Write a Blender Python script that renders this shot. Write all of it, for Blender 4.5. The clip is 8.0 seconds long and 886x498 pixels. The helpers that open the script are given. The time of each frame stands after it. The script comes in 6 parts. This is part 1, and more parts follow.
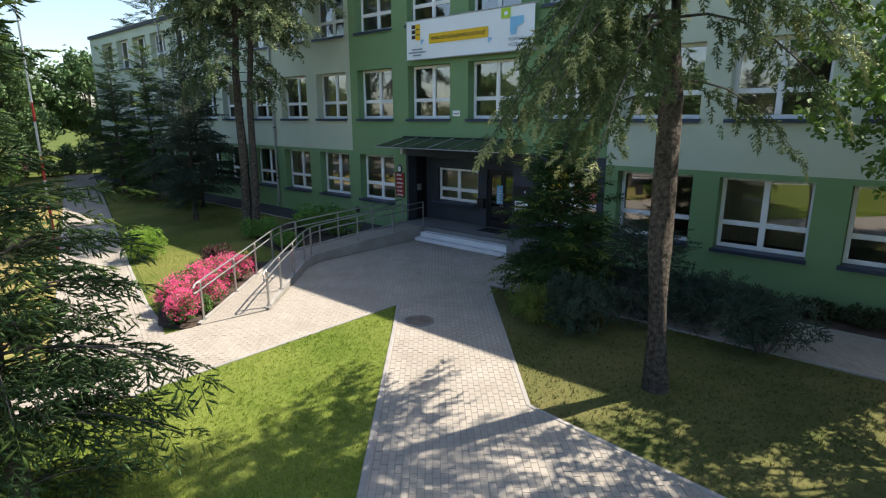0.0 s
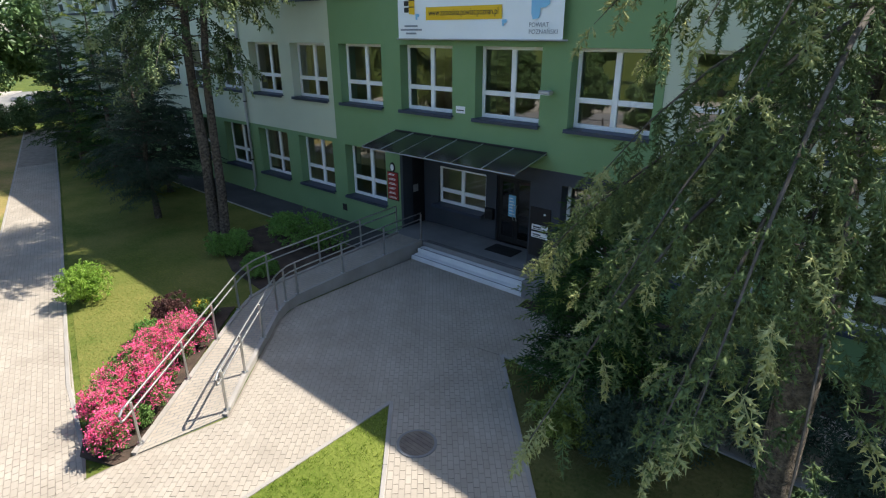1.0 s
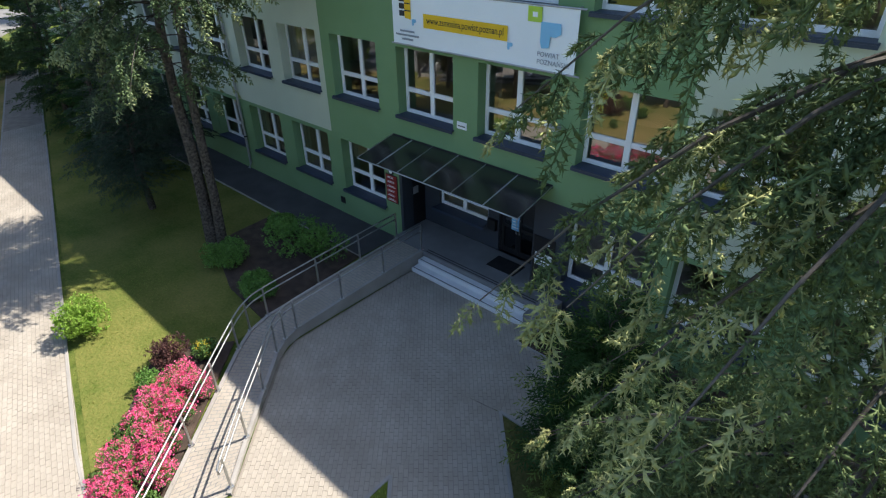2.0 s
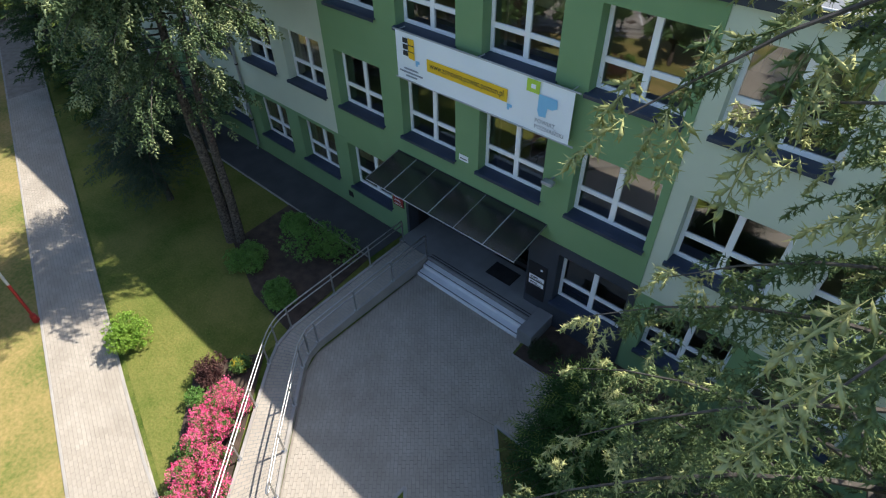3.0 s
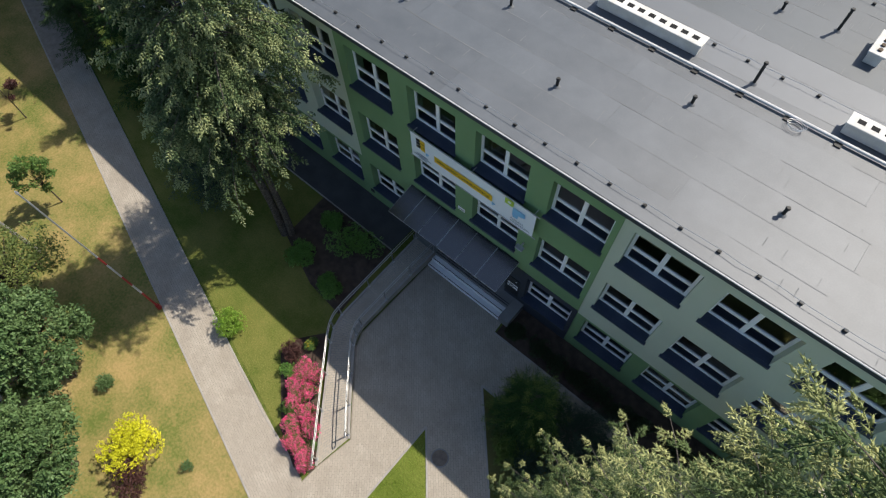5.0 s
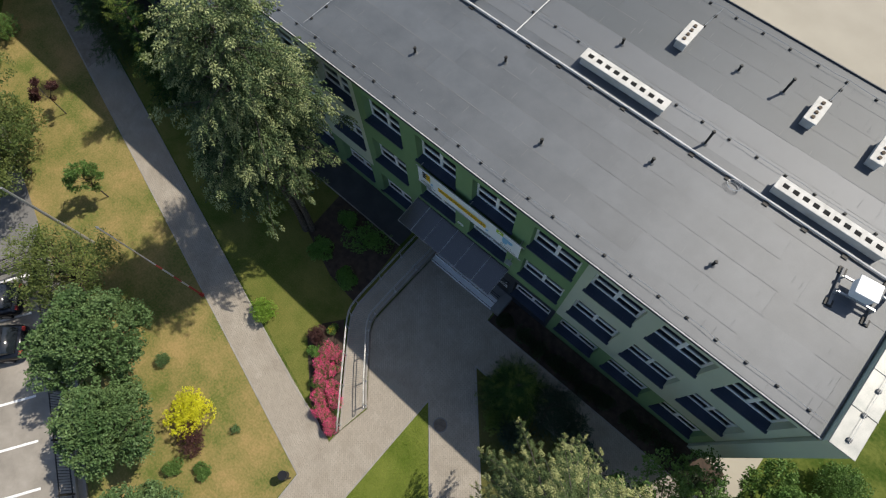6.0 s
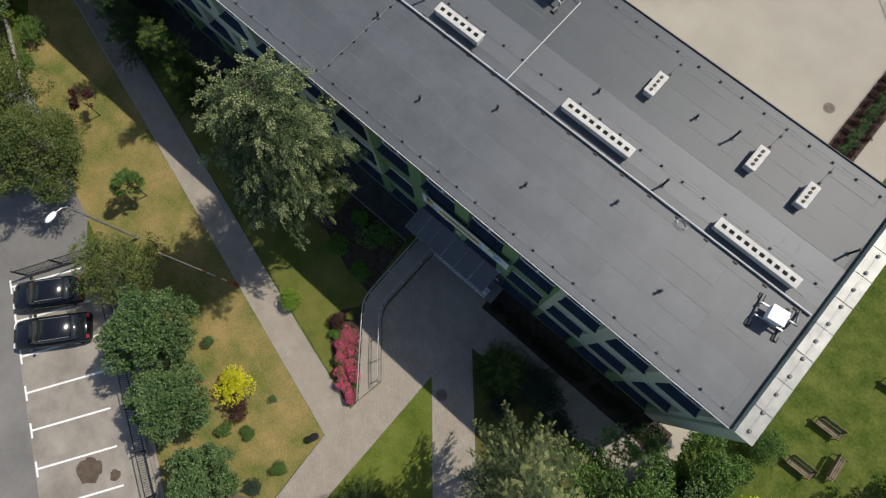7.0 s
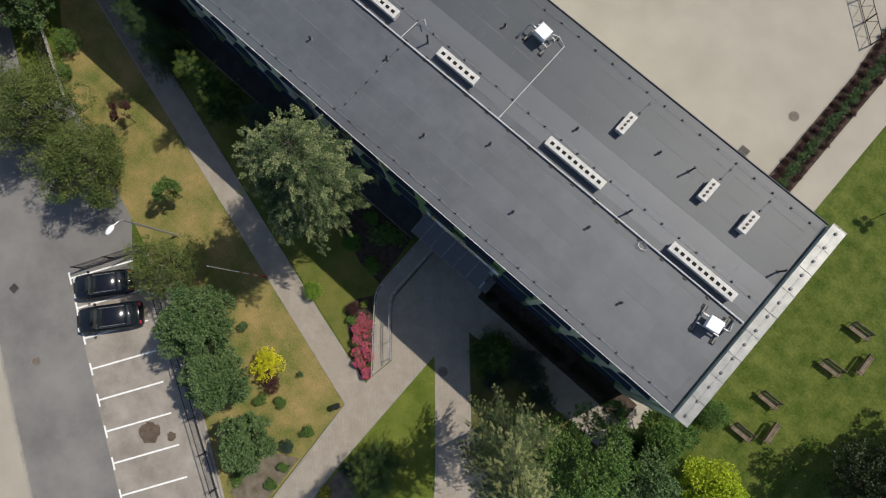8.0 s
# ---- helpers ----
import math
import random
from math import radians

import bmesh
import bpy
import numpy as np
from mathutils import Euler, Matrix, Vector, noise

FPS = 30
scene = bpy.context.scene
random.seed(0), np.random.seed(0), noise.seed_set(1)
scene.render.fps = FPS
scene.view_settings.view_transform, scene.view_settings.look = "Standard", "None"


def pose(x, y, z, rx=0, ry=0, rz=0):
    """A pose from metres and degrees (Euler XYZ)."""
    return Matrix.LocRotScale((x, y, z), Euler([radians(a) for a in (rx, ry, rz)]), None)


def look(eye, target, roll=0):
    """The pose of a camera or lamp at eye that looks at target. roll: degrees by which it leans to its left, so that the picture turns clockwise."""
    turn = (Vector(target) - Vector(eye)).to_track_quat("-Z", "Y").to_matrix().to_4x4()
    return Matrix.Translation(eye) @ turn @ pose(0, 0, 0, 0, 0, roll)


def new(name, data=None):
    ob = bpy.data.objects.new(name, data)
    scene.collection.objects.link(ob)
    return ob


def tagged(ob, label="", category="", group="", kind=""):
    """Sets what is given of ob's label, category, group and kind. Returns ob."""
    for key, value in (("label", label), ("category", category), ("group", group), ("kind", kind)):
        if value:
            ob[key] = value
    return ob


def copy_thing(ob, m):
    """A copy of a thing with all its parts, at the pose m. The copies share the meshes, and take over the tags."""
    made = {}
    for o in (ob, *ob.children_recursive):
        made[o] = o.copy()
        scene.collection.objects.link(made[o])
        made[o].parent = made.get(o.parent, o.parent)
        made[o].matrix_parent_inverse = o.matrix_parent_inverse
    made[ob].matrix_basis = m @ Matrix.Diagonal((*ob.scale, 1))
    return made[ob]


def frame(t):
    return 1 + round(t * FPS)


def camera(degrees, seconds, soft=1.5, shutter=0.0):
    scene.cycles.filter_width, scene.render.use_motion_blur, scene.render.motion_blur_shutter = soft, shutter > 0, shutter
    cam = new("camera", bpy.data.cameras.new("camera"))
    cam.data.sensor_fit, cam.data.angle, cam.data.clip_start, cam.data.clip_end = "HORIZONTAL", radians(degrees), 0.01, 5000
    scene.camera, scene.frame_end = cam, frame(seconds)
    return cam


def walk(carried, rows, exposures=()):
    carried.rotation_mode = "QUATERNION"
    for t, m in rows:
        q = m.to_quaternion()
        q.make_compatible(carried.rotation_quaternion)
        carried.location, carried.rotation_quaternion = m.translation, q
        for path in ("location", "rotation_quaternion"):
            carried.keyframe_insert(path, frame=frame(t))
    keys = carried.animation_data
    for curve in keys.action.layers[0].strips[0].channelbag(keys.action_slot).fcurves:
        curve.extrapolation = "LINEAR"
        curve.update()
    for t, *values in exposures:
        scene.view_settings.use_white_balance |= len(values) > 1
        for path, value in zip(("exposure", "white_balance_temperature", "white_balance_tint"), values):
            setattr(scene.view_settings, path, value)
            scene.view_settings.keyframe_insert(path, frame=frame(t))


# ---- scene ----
cam = camera(77.3, 8.0, soft=1.2)
PATH = [
    (0, (13.221, -15.709, 4.517), (11.93, -14.253, 4.054), -0.1),
    (0.5, (11.681, -14.222, 5.585), (10.424, -12.782, 4.997), -0.1),
    (1, (10.483, -12.784, 6.822), (9.255, -11.388, 6.086), -0.3),
    (1.5, (9.825, -11.785, 8.174), (8.629, -10.455, 7.28), -0.7),
    (3, (8.588, -10.372, 13.665), (7.6, -9.297, 12.298), -1.3),
    (3.5, (8.481, -10.063, 15.897), (7.564, -9.096, 14.407), -2.3),
    (4, (8.272, -9.871, 18.374), (7.444, -9.0, 16.775), -2.5),
    (4.5, (7.847, -9.532, 20.804), (7.115, -8.754, 19.113), -2.6),
    (6, (6.412, -7.84, 28.317), (5.92, -7.339, 26.445), -3.1),
    (6.5, (5.674, -6.918, 31.055), (5.266, -6.517, 29.138), -4.0),
    (7, (4.692, -5.847, 33.818), (4.372, -5.54, 31.867), -4.8),
    (7.5, (3.68, -4.642, 36.603), (3.44, -4.427, 34.629), -6.9),
    (8, (2.948, -3.522, 39.322), (2.761, -3.383, 37.336), -11.9),
]
walk(cam, [(t, look(eye, target, roll)) for t, eye, target, roll in PATH],
     [(0, 1.43, 6500, 10), (1.5, 1.42, 6300, 10), (3, 1.38, 6250, 10), (4.5, 0.95, 6430, 10), (6, 0.4, 6500, 9), (6.5, 0.23, 6480, 10), (8, 0.08, 6450, 10)])

# ---------------------------------------------------------------- light
SUN_DIR = Vector((0.30, 0.708, 1.0)).normalized()
sun_data = bpy.data.lights.new("sun", "SUN")
sun_data.energy, sun_data.angle, sun_data.color = 4.0, radians(0.55), (1.0, 0.92, 0.80)
sun = new("sun", sun_data)
sun.matrix_world = Matrix.Translation((0, 0, 60)) @ SUN_DIR.to_track_quat("Z", "Y").to_matrix().to_4x4()
world = bpy.data.worlds.new("sky")
scene.world = world
world.use_nodes = True
wn = world.node_tree.nodes
sky = wn.new("ShaderNodeTexSky")
sky.sky_type, sky.sun_disc = "NISHITA", False
sky.sun_elevation, sky.sun_rotation = math.asin(SUN_DIR.z), math.atan2(SUN_DIR.x, SUN_DIR.y)
sky.air_density, sky.dust_density, sky.ozone_density = 1.0, 1.2, 1.0
bg = wn["Background"]
bg.inputs["Strength"].default_value = 0.098
world.node_tree.links.new(sky.outputs[0], bg.inputs["Color"])


# ---------------------------------------------------------------- materials
def mat(name, a, b, scale=3.0, fine=60.0, rough=0.8, bump=0.15, metal=0.0, spec=0.3, vary=0.0, island=0.0, through_light=0.0, dist=0.01, detail=5, lo=0.5, hi=0.95):
    """Two-scale noise mix of the colours a and b with bump; vary / island: brightness spread per object / per mesh island."""
    m = bpy.data.materials.new(name)
    m.use_nodes = True
    n, l = m.node_tree.nodes, m.node_tree.links
    p = n["Principled BSDF"]
    co = n.new("ShaderNodeTexCoord")
    big, small = n.new("ShaderNodeTexNoise"), n.new("ShaderNodeTexNoise")
    big.inputs["Scale"].default_value, big.inputs["Detail"].default_value = scale, detail
    big.inputs["Roughness"].default_value = 0.5 + 0.03 * detail - 0.15
    small.inputs["Scale"].default_value, small.inputs["Detail"].default_value = fine, 3
    l.new(co.outputs["Object"], big.inputs["Vector"]), l.new(co.outputs["Object"], small.inputs["Vector"])
    add = n.new("ShaderNodeMath")
    add.operation = "MULTIPLY_ADD"
    add.inputs[1].default_value = 0.45
    l.new(small.outputs[0], add.inputs[0]), l.new(big.outputs[0], add.inputs[2])
    ramp = n.new("ShaderNodeMapRange")
    ramp.inputs[1].default_value, ramp.inputs[2].default_value = lo, hi
    l.new(add.outputs[0], ramp.inputs[0])
    mix = n.new("ShaderNodeMix")
    mix.data_type = "RGBA"
    mix.inputs[6].default_value, mix.inputs[7].default_value = (*a, 1), (*b, 1)
    l.new(ramp.outputs[0], mix.inputs[0])
    col = mix.outputs[2]
    for amount, node, sock in ((vary, "ShaderNodeObjectInfo", "Random"), (island, "ShaderNodeNewGeometry", "Random Per Island")):
        if amount:
            src, rng, mul = n.new(node), n.new("ShaderNodeMapRange"), n.new("ShaderNodeMix")
            rng.inputs[3].default_value, rng.inputs[4].default_value = 1 - amount, 1 + amount
            l.new(src.outputs[sock], rng.inputs[0])
            mul.data_type, mul.blend_type = "RGBA", "MULTIPLY"
            mul.inputs[0].default_value = 1
            l.new(col, mul.inputs[6]), l.new(rng.outputs[0], mul.inputs[7])
            col = mul.outputs[2]
    l.new(col, p.inputs["Base Color"])
    p.inputs["Roughness"].default_value, p.inputs["Metallic"].default_value = rough, metal
    p.inputs["Specular IOR Level"].default_value = spec
    if bump:
        b_ = n.new("ShaderNodeBump")
        b_.inputs["Strength"].default_value, b_.inputs["Distance"].default_value = bump, dist
        l.new(add.outputs[0], b_.inputs["Height"]), l.new(b_.outputs[0], p.inputs["Normal"])
    if through_light:
        tr, ms = n.new("ShaderNodeBsdfTranslucent"), n.new("ShaderNodeMixShader")
        ms.inputs[0].default_value = through_light
        l.new(col, tr.inputs["Color"])
        l.new(p.outputs[0], ms.inputs[1]), l.new(tr.outputs[0], ms.inputs[2])
        l.new(ms.outputs[0], n["Material Output"].inputs["Surface"])
    return m


def glass(name, tint, rough=0.02, clear=0.75, ior=1.9):
    """A thin pane: mirror-like gloss by Fresnel over a tinted clear sheet."""
    m = bpy.data.materials.new(name)
    m.use_nodes = True
    n, l = m.node_tree.nodes, m.node_tree.links
    n.remove(n["Principled BSDF"])
    t, g, f, x = n.new("ShaderNodeBsdfTransparent"), n.new("ShaderNodeBsdfGlossy"), n.new("ShaderNodeFresnel"), n.new("ShaderNodeMixShader")
    t.inputs[0].default_value = (*(c * clear for c in tint), 1)
    g.inputs["Roughness"].default_value = rough
    f.inputs["IOR"].default_value = ior
    l.new(f.outputs[0], x.inputs[0]), l.new(t.outputs[0], x.inputs[1]), l.new(g.outputs[0], x.inputs[2])
    l.new(x.outputs[0], n["Material Output"].inputs["Surface"])
    return m


M_GREEN = mat("green_render", (0.170, 0.285, 0.136), (0.200, 0.32, 0.16), 0.6, 220, 0.9, 0.25, dist=0.004)
M_PALE = mat("pale_render", (0.485, 0.535, 0.42), (0.555, 0.605, 0.485), 0.5, 220, 0.9, 0.25, dist=0.004)
M_PLINTH = mat("anthracite_cladding", (0.035, 0.042, 0.055), (0.05, 0.058, 0.072), 1.2, 90, 0.6, 0.1)
M_DARK = mat("black_frame", (0.012, 0.012, 0.014), (0.02, 0.02, 0.022), 2, 80, 0.45, 0.05)
M_WHITE = mat("white_plastic", (0.80, 0.815, 0.83), (0.86, 0.87, 0.88), 2, 120, 0.4, 0.03)
M_SILL = mat("blue_grey_sheet_sill", (0.035, 0.05, 0.085), (0.055, 0.07, 0.105), 1.5, 60, 0.45, 0.08, 0.3)
M_GLASS = glass("window_glass", (0.75, 0.8, 0.8), ior=3.0)
M_SMOKE = glass("smoked_glass", (0.16, 0.15, 0.14), 0.06, 0.8, 2.25)
M_CANOPY = bpy.data.materials.new("dusty_smoked_glass")
M_CANOPY.use_nodes = True
cn, cl = M_CANOPY.node_tree.nodes, M_CANOPY.node_tree.links
cn["Principled BSDF"].inputs["Base Color"].default_value = (0.02, 0.02, 0.022, 1)
cn["Principled BSDF"].inputs["Roughness"].default_value = 0.2
cn["Principled BSDF"].inputs["IOR"].default_value = 2.3
clear, blend = cn.new("ShaderNodeBsdfTransparent"), cn.new("ShaderNodeMixShader")
clear.inputs[0].default_value = (0.10, 0.09, 0.085, 1)
blend.inputs[0].default_value = 0.75
cl.new(clear.outputs[0], blend.inputs[1]), cl.new(cn["Principled BSDF"].outputs[0], blend.inputs[2])
cl.new(blend.outputs[0], cn["Material Output"].inputs["Surface"])
M_ROOM = mat("room_wall", (0.38, 0.36, 0.30), (0.46, 0.43, 0.36), 1, 50, 0.9, 0.05)
M_BLIND = mat("cream_blind", (0.50, 0.42, 0.25), (0.60, 0.52, 0.33), 3, 100, 0.9, 0.05, vary=0.3)
M_ROOF = mat("bitumen_felt", (0.062, 0.071, 0.082), (0.09, 0.10, 0.113), 0.9, 24, 0.55, 0.3, spec=0.55, vary=0.07, dist=0.004, detail=9, lo=0.5, hi=0.95)
M_ROOF_L = mat("lighter_bitumen_felt", (0.085, 0.094, 0.105), (0.108, 0.118, 0.131), 0.3, 30, 0.55, 0.3, spec=0.55, vary=0.05, dist=0.004, detail=9, lo=0.5, hi=0.95)
M_ROOF_N = mat("darker_bitumen_felt", (0.051, 0.06, 0.068), (0.07, 0.08, 0.09), 0.3, 30, 0.55, 0.3, spec=0.5, vary=0.05, dist=0.004, detail=9, lo=0.5, hi=0.95)
M_ROOFBASE = mat("bitumen_joint", (0.095, 0.10, 0.105), (0.15, 0.155, 0.16), 0.8, 100, 0.7, 0.2)
M_SHEET = mat("zinc_sheet", (0.19, 0.20, 0.195), (0.32, 0.32, 0.305), 1.6, 40, 0.5, 0.12, 0.3, 0.5, vary=0.06)
M_STEEL = mat("brushed_steel", (0.36, 0.36, 0.35), (0.46, 0.46, 0.45), 5, 200, 0.42, 0.05, 0.9)
M_CHIM = mat("white_chimney_render", (0.44, 0.43, 0.40), (0.60, 0.59, 0.56), 2.5, 60, 0.85, 0.2)
M_BLACK = mat("black_void", (0.008, 0.008, 0.008), (0.014, 0.014, 0.014), 3, 60, 0.9, 0)
M_PAVER = mat("grey_paver", (0.274, 0.243, 0.201), (0.351, 0.316, 0.266), 1.1, 120, 0.88, 0.3, island=0.055, dist=0.003)
M_PAVER1 = mat("grey_paver_single", (0.274, 0.243, 0.201), (0.351, 0.316, 0.266), 1.1, 120, 0.88, 0.3, vary=0.055, dist=0.003)
M_JOINT = mat("sand_joint", (0.175, 0.152, 0.125), (0.250, 0.220, 0.185), 3, 150, 0.95, 0.2)
M_EDGE = mat("concrete_edging", (0.24, 0.225, 0.205), (0.33, 0.31, 0.285), 1.5, 120, 0.9, 0.25)
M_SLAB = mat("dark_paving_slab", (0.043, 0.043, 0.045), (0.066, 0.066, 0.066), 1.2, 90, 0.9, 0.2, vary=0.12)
M_RAMP = mat("grey_concrete", (0.16, 0.16, 0.16), (0.22, 0.22, 0.215), 1.4, 120, 0.9, 0.25)
M_STEP = mat("pale_stone_step", (0.62, 0.63, 0.64), (0.72, 0.73, 0.735), 2, 120, 0.7, 0.12)
M_GRASS = mat("lush_grass", (0.032, 0.062, 0.008), (0.112, 0.13, 0.03), 0.8, 6, 0.95, 0.9, spec=0.1, dist=0.05, detail=9, lo=0.52, hi=0.9)
M_LAWN = mat("mown_grass", (0.07, 0.105, 0.014), (0.155, 0.18, 0.038), 0.5, 12, 0.95, 0.9, spec=0.1, dist=0.05, detail=9, lo=0.5, hi=0.92)
# worn, dry lawn colour with the trees' shade darkened into it
M_TREELAWN = mat("shade_darkened_worn_grass", (0.038, 0.06, 0.013), (0.12, 0.112, 0.04), 0.6, 14, 0.95, 0.9, spec=0.1, dist=0.05, detail=9, lo=0.45, hi=0.85)
M_DRY = mat("dry_grass", (0.098, 0.125, 0.03), (0.30, 0.218, 0.092), 0.42, 9, 0.95, 0.9, spec=0.1, dist=0.05, detail=9, lo=0.54, hi=0.92)
M_SOIL = mat("dark_mulch", (0.035, 0.026, 0.02), (0.085, 0.06, 0.045), 3, 70, 0.95, 0.8, dist=0.03)
M_ASPHALT = mat("asphalt", (0.135, 0.132, 0.128), (0.215, 0.21, 0.20), 0.22, 60, 0.9, 0.2, dist=0.004, detail=10, lo=0.55, hi=0.9)
M_PARK = mat("concrete_parking", (0.20, 0.182, 0.156), (0.345, 0.315, 0.275), 0.45, 60, 0.9, 0.2, dist=0.004, detail=10, lo=0.55, hi=0.9)
M_YARD = mat("beige_yard_paving", (0.305, 0.28, 0.232), (0.365, 0.336, 0.281), 0.35, 90, 0.9, 0.15)
M_LINE = mat("white_road_paint", (0.70, 0.70, 0.69), (0.82, 0.82, 0.81), 3, 90, 0.7, 0.1)
M_BARK = mat("scaly_bark", (0.03, 0.024, 0.02), (0.15, 0.125, 0.10), 14, 55, 0.95, 1.0, dist=0.04, lo=0.55, hi=0.95)
M_TWIG = mat("grey_twig", (0.045, 0.04, 0.033), (0.12, 0.105, 0.09), 9, 60, 0.95, 0.4)
M_SPRUCE = mat("spruce_needles", (0.026, 0.056, 0.018), (0.075, 0.125, 0.04), 2.5, 9, 0.65, 0, island=0.12, through_light=0.08, spec=0.2)
M_BLUE = mat("blue_spruce_needles", (0.022, 0.045, 0.028), (0.06, 0.095, 0.062), 1.2, 9, 0.65, 0, island=0.15, through_light=0.06, spec=0.25)
M_FIR = mat("silvery_fir_needles", (0.056, 0.092, 0.036), (0.15, 0.195, 0.078), 1.6, 7, 0.75, 0, island=0.15, through_light=0.08, spec=0.15)
# light fir tips, pale enough to carry sunlight on the boughs too
M_FIRTIP = mat("fresh_sunlit_fir_tips", (0.20, 0.228, 0.092), (0.41, 0.415, 0.18), 1.6, 7, 0.75, 0, island=0.15, spec=0.15)
M_YNEEDLE = mat("young_spruce_needles", (0.02, 0.055, 0.016), (0.055, 0.115, 0.03), 1.4, 9, 0.7, 0, island=0.15, through_light=0.1, spec=0.15)
M_YTIP = mat("fresh_sunlit_spruce_tips", (0.10, 0.16, 0.03), (0.22, 0.27, 0.06), 1.4, 9, 0.65, 0, island=0.2, through_light=0.2, spec=0.2)
M_LEAF = mat("green_leaves", (0.055, 0.112, 0.036), (0.14, 0.212, 0.082), 0.9, 6, 0.55, 0, island=0.25, through_light=0.15, spec=0.25)
M_DARKLEAF = mat("dark_green_leaves", (0.014, 0.028, 0.01), (0.05, 0.07, 0.026), 1.5, 9, 0.5, 0, island=0.25, through_light=0.05, spec=0.3)
M_FEATHER = mat("feathery_olive_leaves", (0.05, 0.088, 0.02), (0.17, 0.20, 0.06), 0.7, 6, 0.55, 0, island=0.25, through_light=0.2, spec=0.25)
M_MULCH = mat("grey_mulch", (0.085, 0.072, 0.05), (0.19, 0.16, 0.12), 1.5, 40, 0.95, 0.8, dist=0.03)
M_LEAF2 = mat("fresh_leaves", (0.066, 0.138, 0.03), (0.155, 0.25, 0.065), 0.8, 6, 0.55, 0, island=0.25, through_light=0.22, spec=0.25)
M_LIME = mat("lime_leaves", (0.52, 0.53, 0.02), (0.82, 0.78, 0.05), 1.0, 10, 0.6, 0, island=0.25, through_light=0.35)
M_LIME2 = mat("yellow_green_leaves", (0.30, 0.42, 0.02), (0.55, 0.62, 0.05), 1.0, 10, 0.6, 0, island=0.3, through_light=0.3)
M_PLUM = mat("purple_leaves", (0.055, 0.024, 0.024), (0.11, 0.05, 0.042), 1.0, 10, 0.6, 0, island=0.35, through_light=0.25)
M_PINK = mat("pink_petals", (0.76, 0.035, 0.18), (0.95, 0.24, 0.45), 9.0, 20, 0.6, 0, island=0.3, through_light=0.3)
M_RUST = mat("rusty_iron", (0.115, 0.093, 0.076), (0.19, 0.158, 0.13), 4, 60, 0.8, 0.2)
M_SHRUB = mat("bright_shrub_leaves", (0.15, 0.29, 0.03), (0.29, 0.42, 0.07), 1.2, 12, 0.5, 0, island=0.35, through_light=0.35)
M_BUSH = mat("bush_leaves", (0.085, 0.20, 0.035), (0.19, 0.34, 0.075), 1.2, 12, 0.5, 0, island=0.35, through_light=0.3)
M_SILVER = mat("silvery_needles", (0.045, 0.08, 0.033), (0.14, 0.19, 0.08), 1.3, 6, 0.7, 0, island=0.15, through_light=0.05, spec=0.2)
M_SILVERTIP = mat("pale_needle_tips", (0.16, 0.205, 0.085), (0.345, 0.38, 0.18), 1.3, 6, 0.7, 0, island=0.15, spec=0.2)
M_YFLOWER = mat("yellow_petals", (0.75, 0.55, 0.03), (0.85, 0.7, 0.08), 2.0, 12, 0.6, 0, island=0.2, through_light=0.3)
M_BLADE = mat("grass_blade", (0.18, 0.27, 0.036), (0.32, 0.38, 0.078), 0.5, 10, 0.8, 0, island=0.18, through_light=0.35, spec=0.1)
M_MIXED = mat("worn_grass", (0.06, 0.096, 0.015), (0.168, 0.158, 0.046), 0.5, 14, 0.95, 0.9, spec=0.1, dist=0.05, detail=9, lo=0.5, hi=0.92)
M_BLADE2 = mat("yellowing_grass_blade", (0.13, 0.175, 0.03), (0.24, 0.245, 0.065), 0.5, 10, 0.8, 0, island=0.18, through_light=0.3, spec=0.1)
# blades take the same shade-darkened colour as the tree lawn
M_BLADE3 = mat("shade_darkened_blades", (0.04, 0.062, 0.013), (0.12, 0.115, 0.04), 0.6, 14, 0.8, 0, spec=0.15)
M_RED = mat("red_paint", (0.26, 0.02, 0.018), (0.36, 0.035, 0.03), 2, 60, 0.5, 0.05)
M_POLEW = mat("white_paint", (0.42, 0.42, 0.41), (0.56, 0.56, 0.55), 2, 60, 0.5, 0.05)
M_GALV = mat("galvanised_steel", (0.34, 0.35, 0.36), (0.46, 0.47, 0.48), 3, 80, 0.45, 0.08, 0.6)
M_IRON = mat("black_iron", (0.018, 0.018, 0.018), (0.035, 0.033, 0.03), 3, 80, 0.6, 0.1)
M_WOOD = mat("weathered_wood", (0.12, 0.09, 0.065), (0.22, 0.17, 0.125), 2.5, 70, 0.85, 0.3, vary=0.15)
M_CAR = mat("black_car_paint", (0.008, 0.010, 0.014), (0.012, 0.014, 0.02), 0.5, 4, 0.16, 0, 0.2, 0.6)
M_TYRE = mat("rubber", (0.015, 0.015, 0.015), (0.025, 0.025, 0.025), 4, 90, 0.9, 0.1)
M_BANNER = mat("white_banner_vinyl", (0.78, 0.83, 0.87), (0.84, 0.88, 0.92), 0.8, 40, 0.5, 0.06)
M_YELLOW = mat("yellow_print", (0.75, 0.46, 0.015), (0.80, 0.52, 0.03), 2, 50, 0.6, 0.02)
M_BLUEP = mat("blue_print", (0.22, 0.50, 0.75), (0.26, 0.54, 0.78), 2, 50, 0.6, 0.02)
M_LIMEP = mat("lime_print", (0.40, 0.58, 0.05), (0.44, 0.62, 0.08), 2, 50, 0.6, 0.02)
M_INK = mat("dark_ink", (0.03, 0.03, 0.03), (0.05, 0.05, 0.05), 2, 50, 0.7, 0.02)
M_GREYINK = mat("grey_ink", (0.22, 0.25, 0.3), (0.28, 0.31, 0.36), 2, 50, 0.7, 0.02)
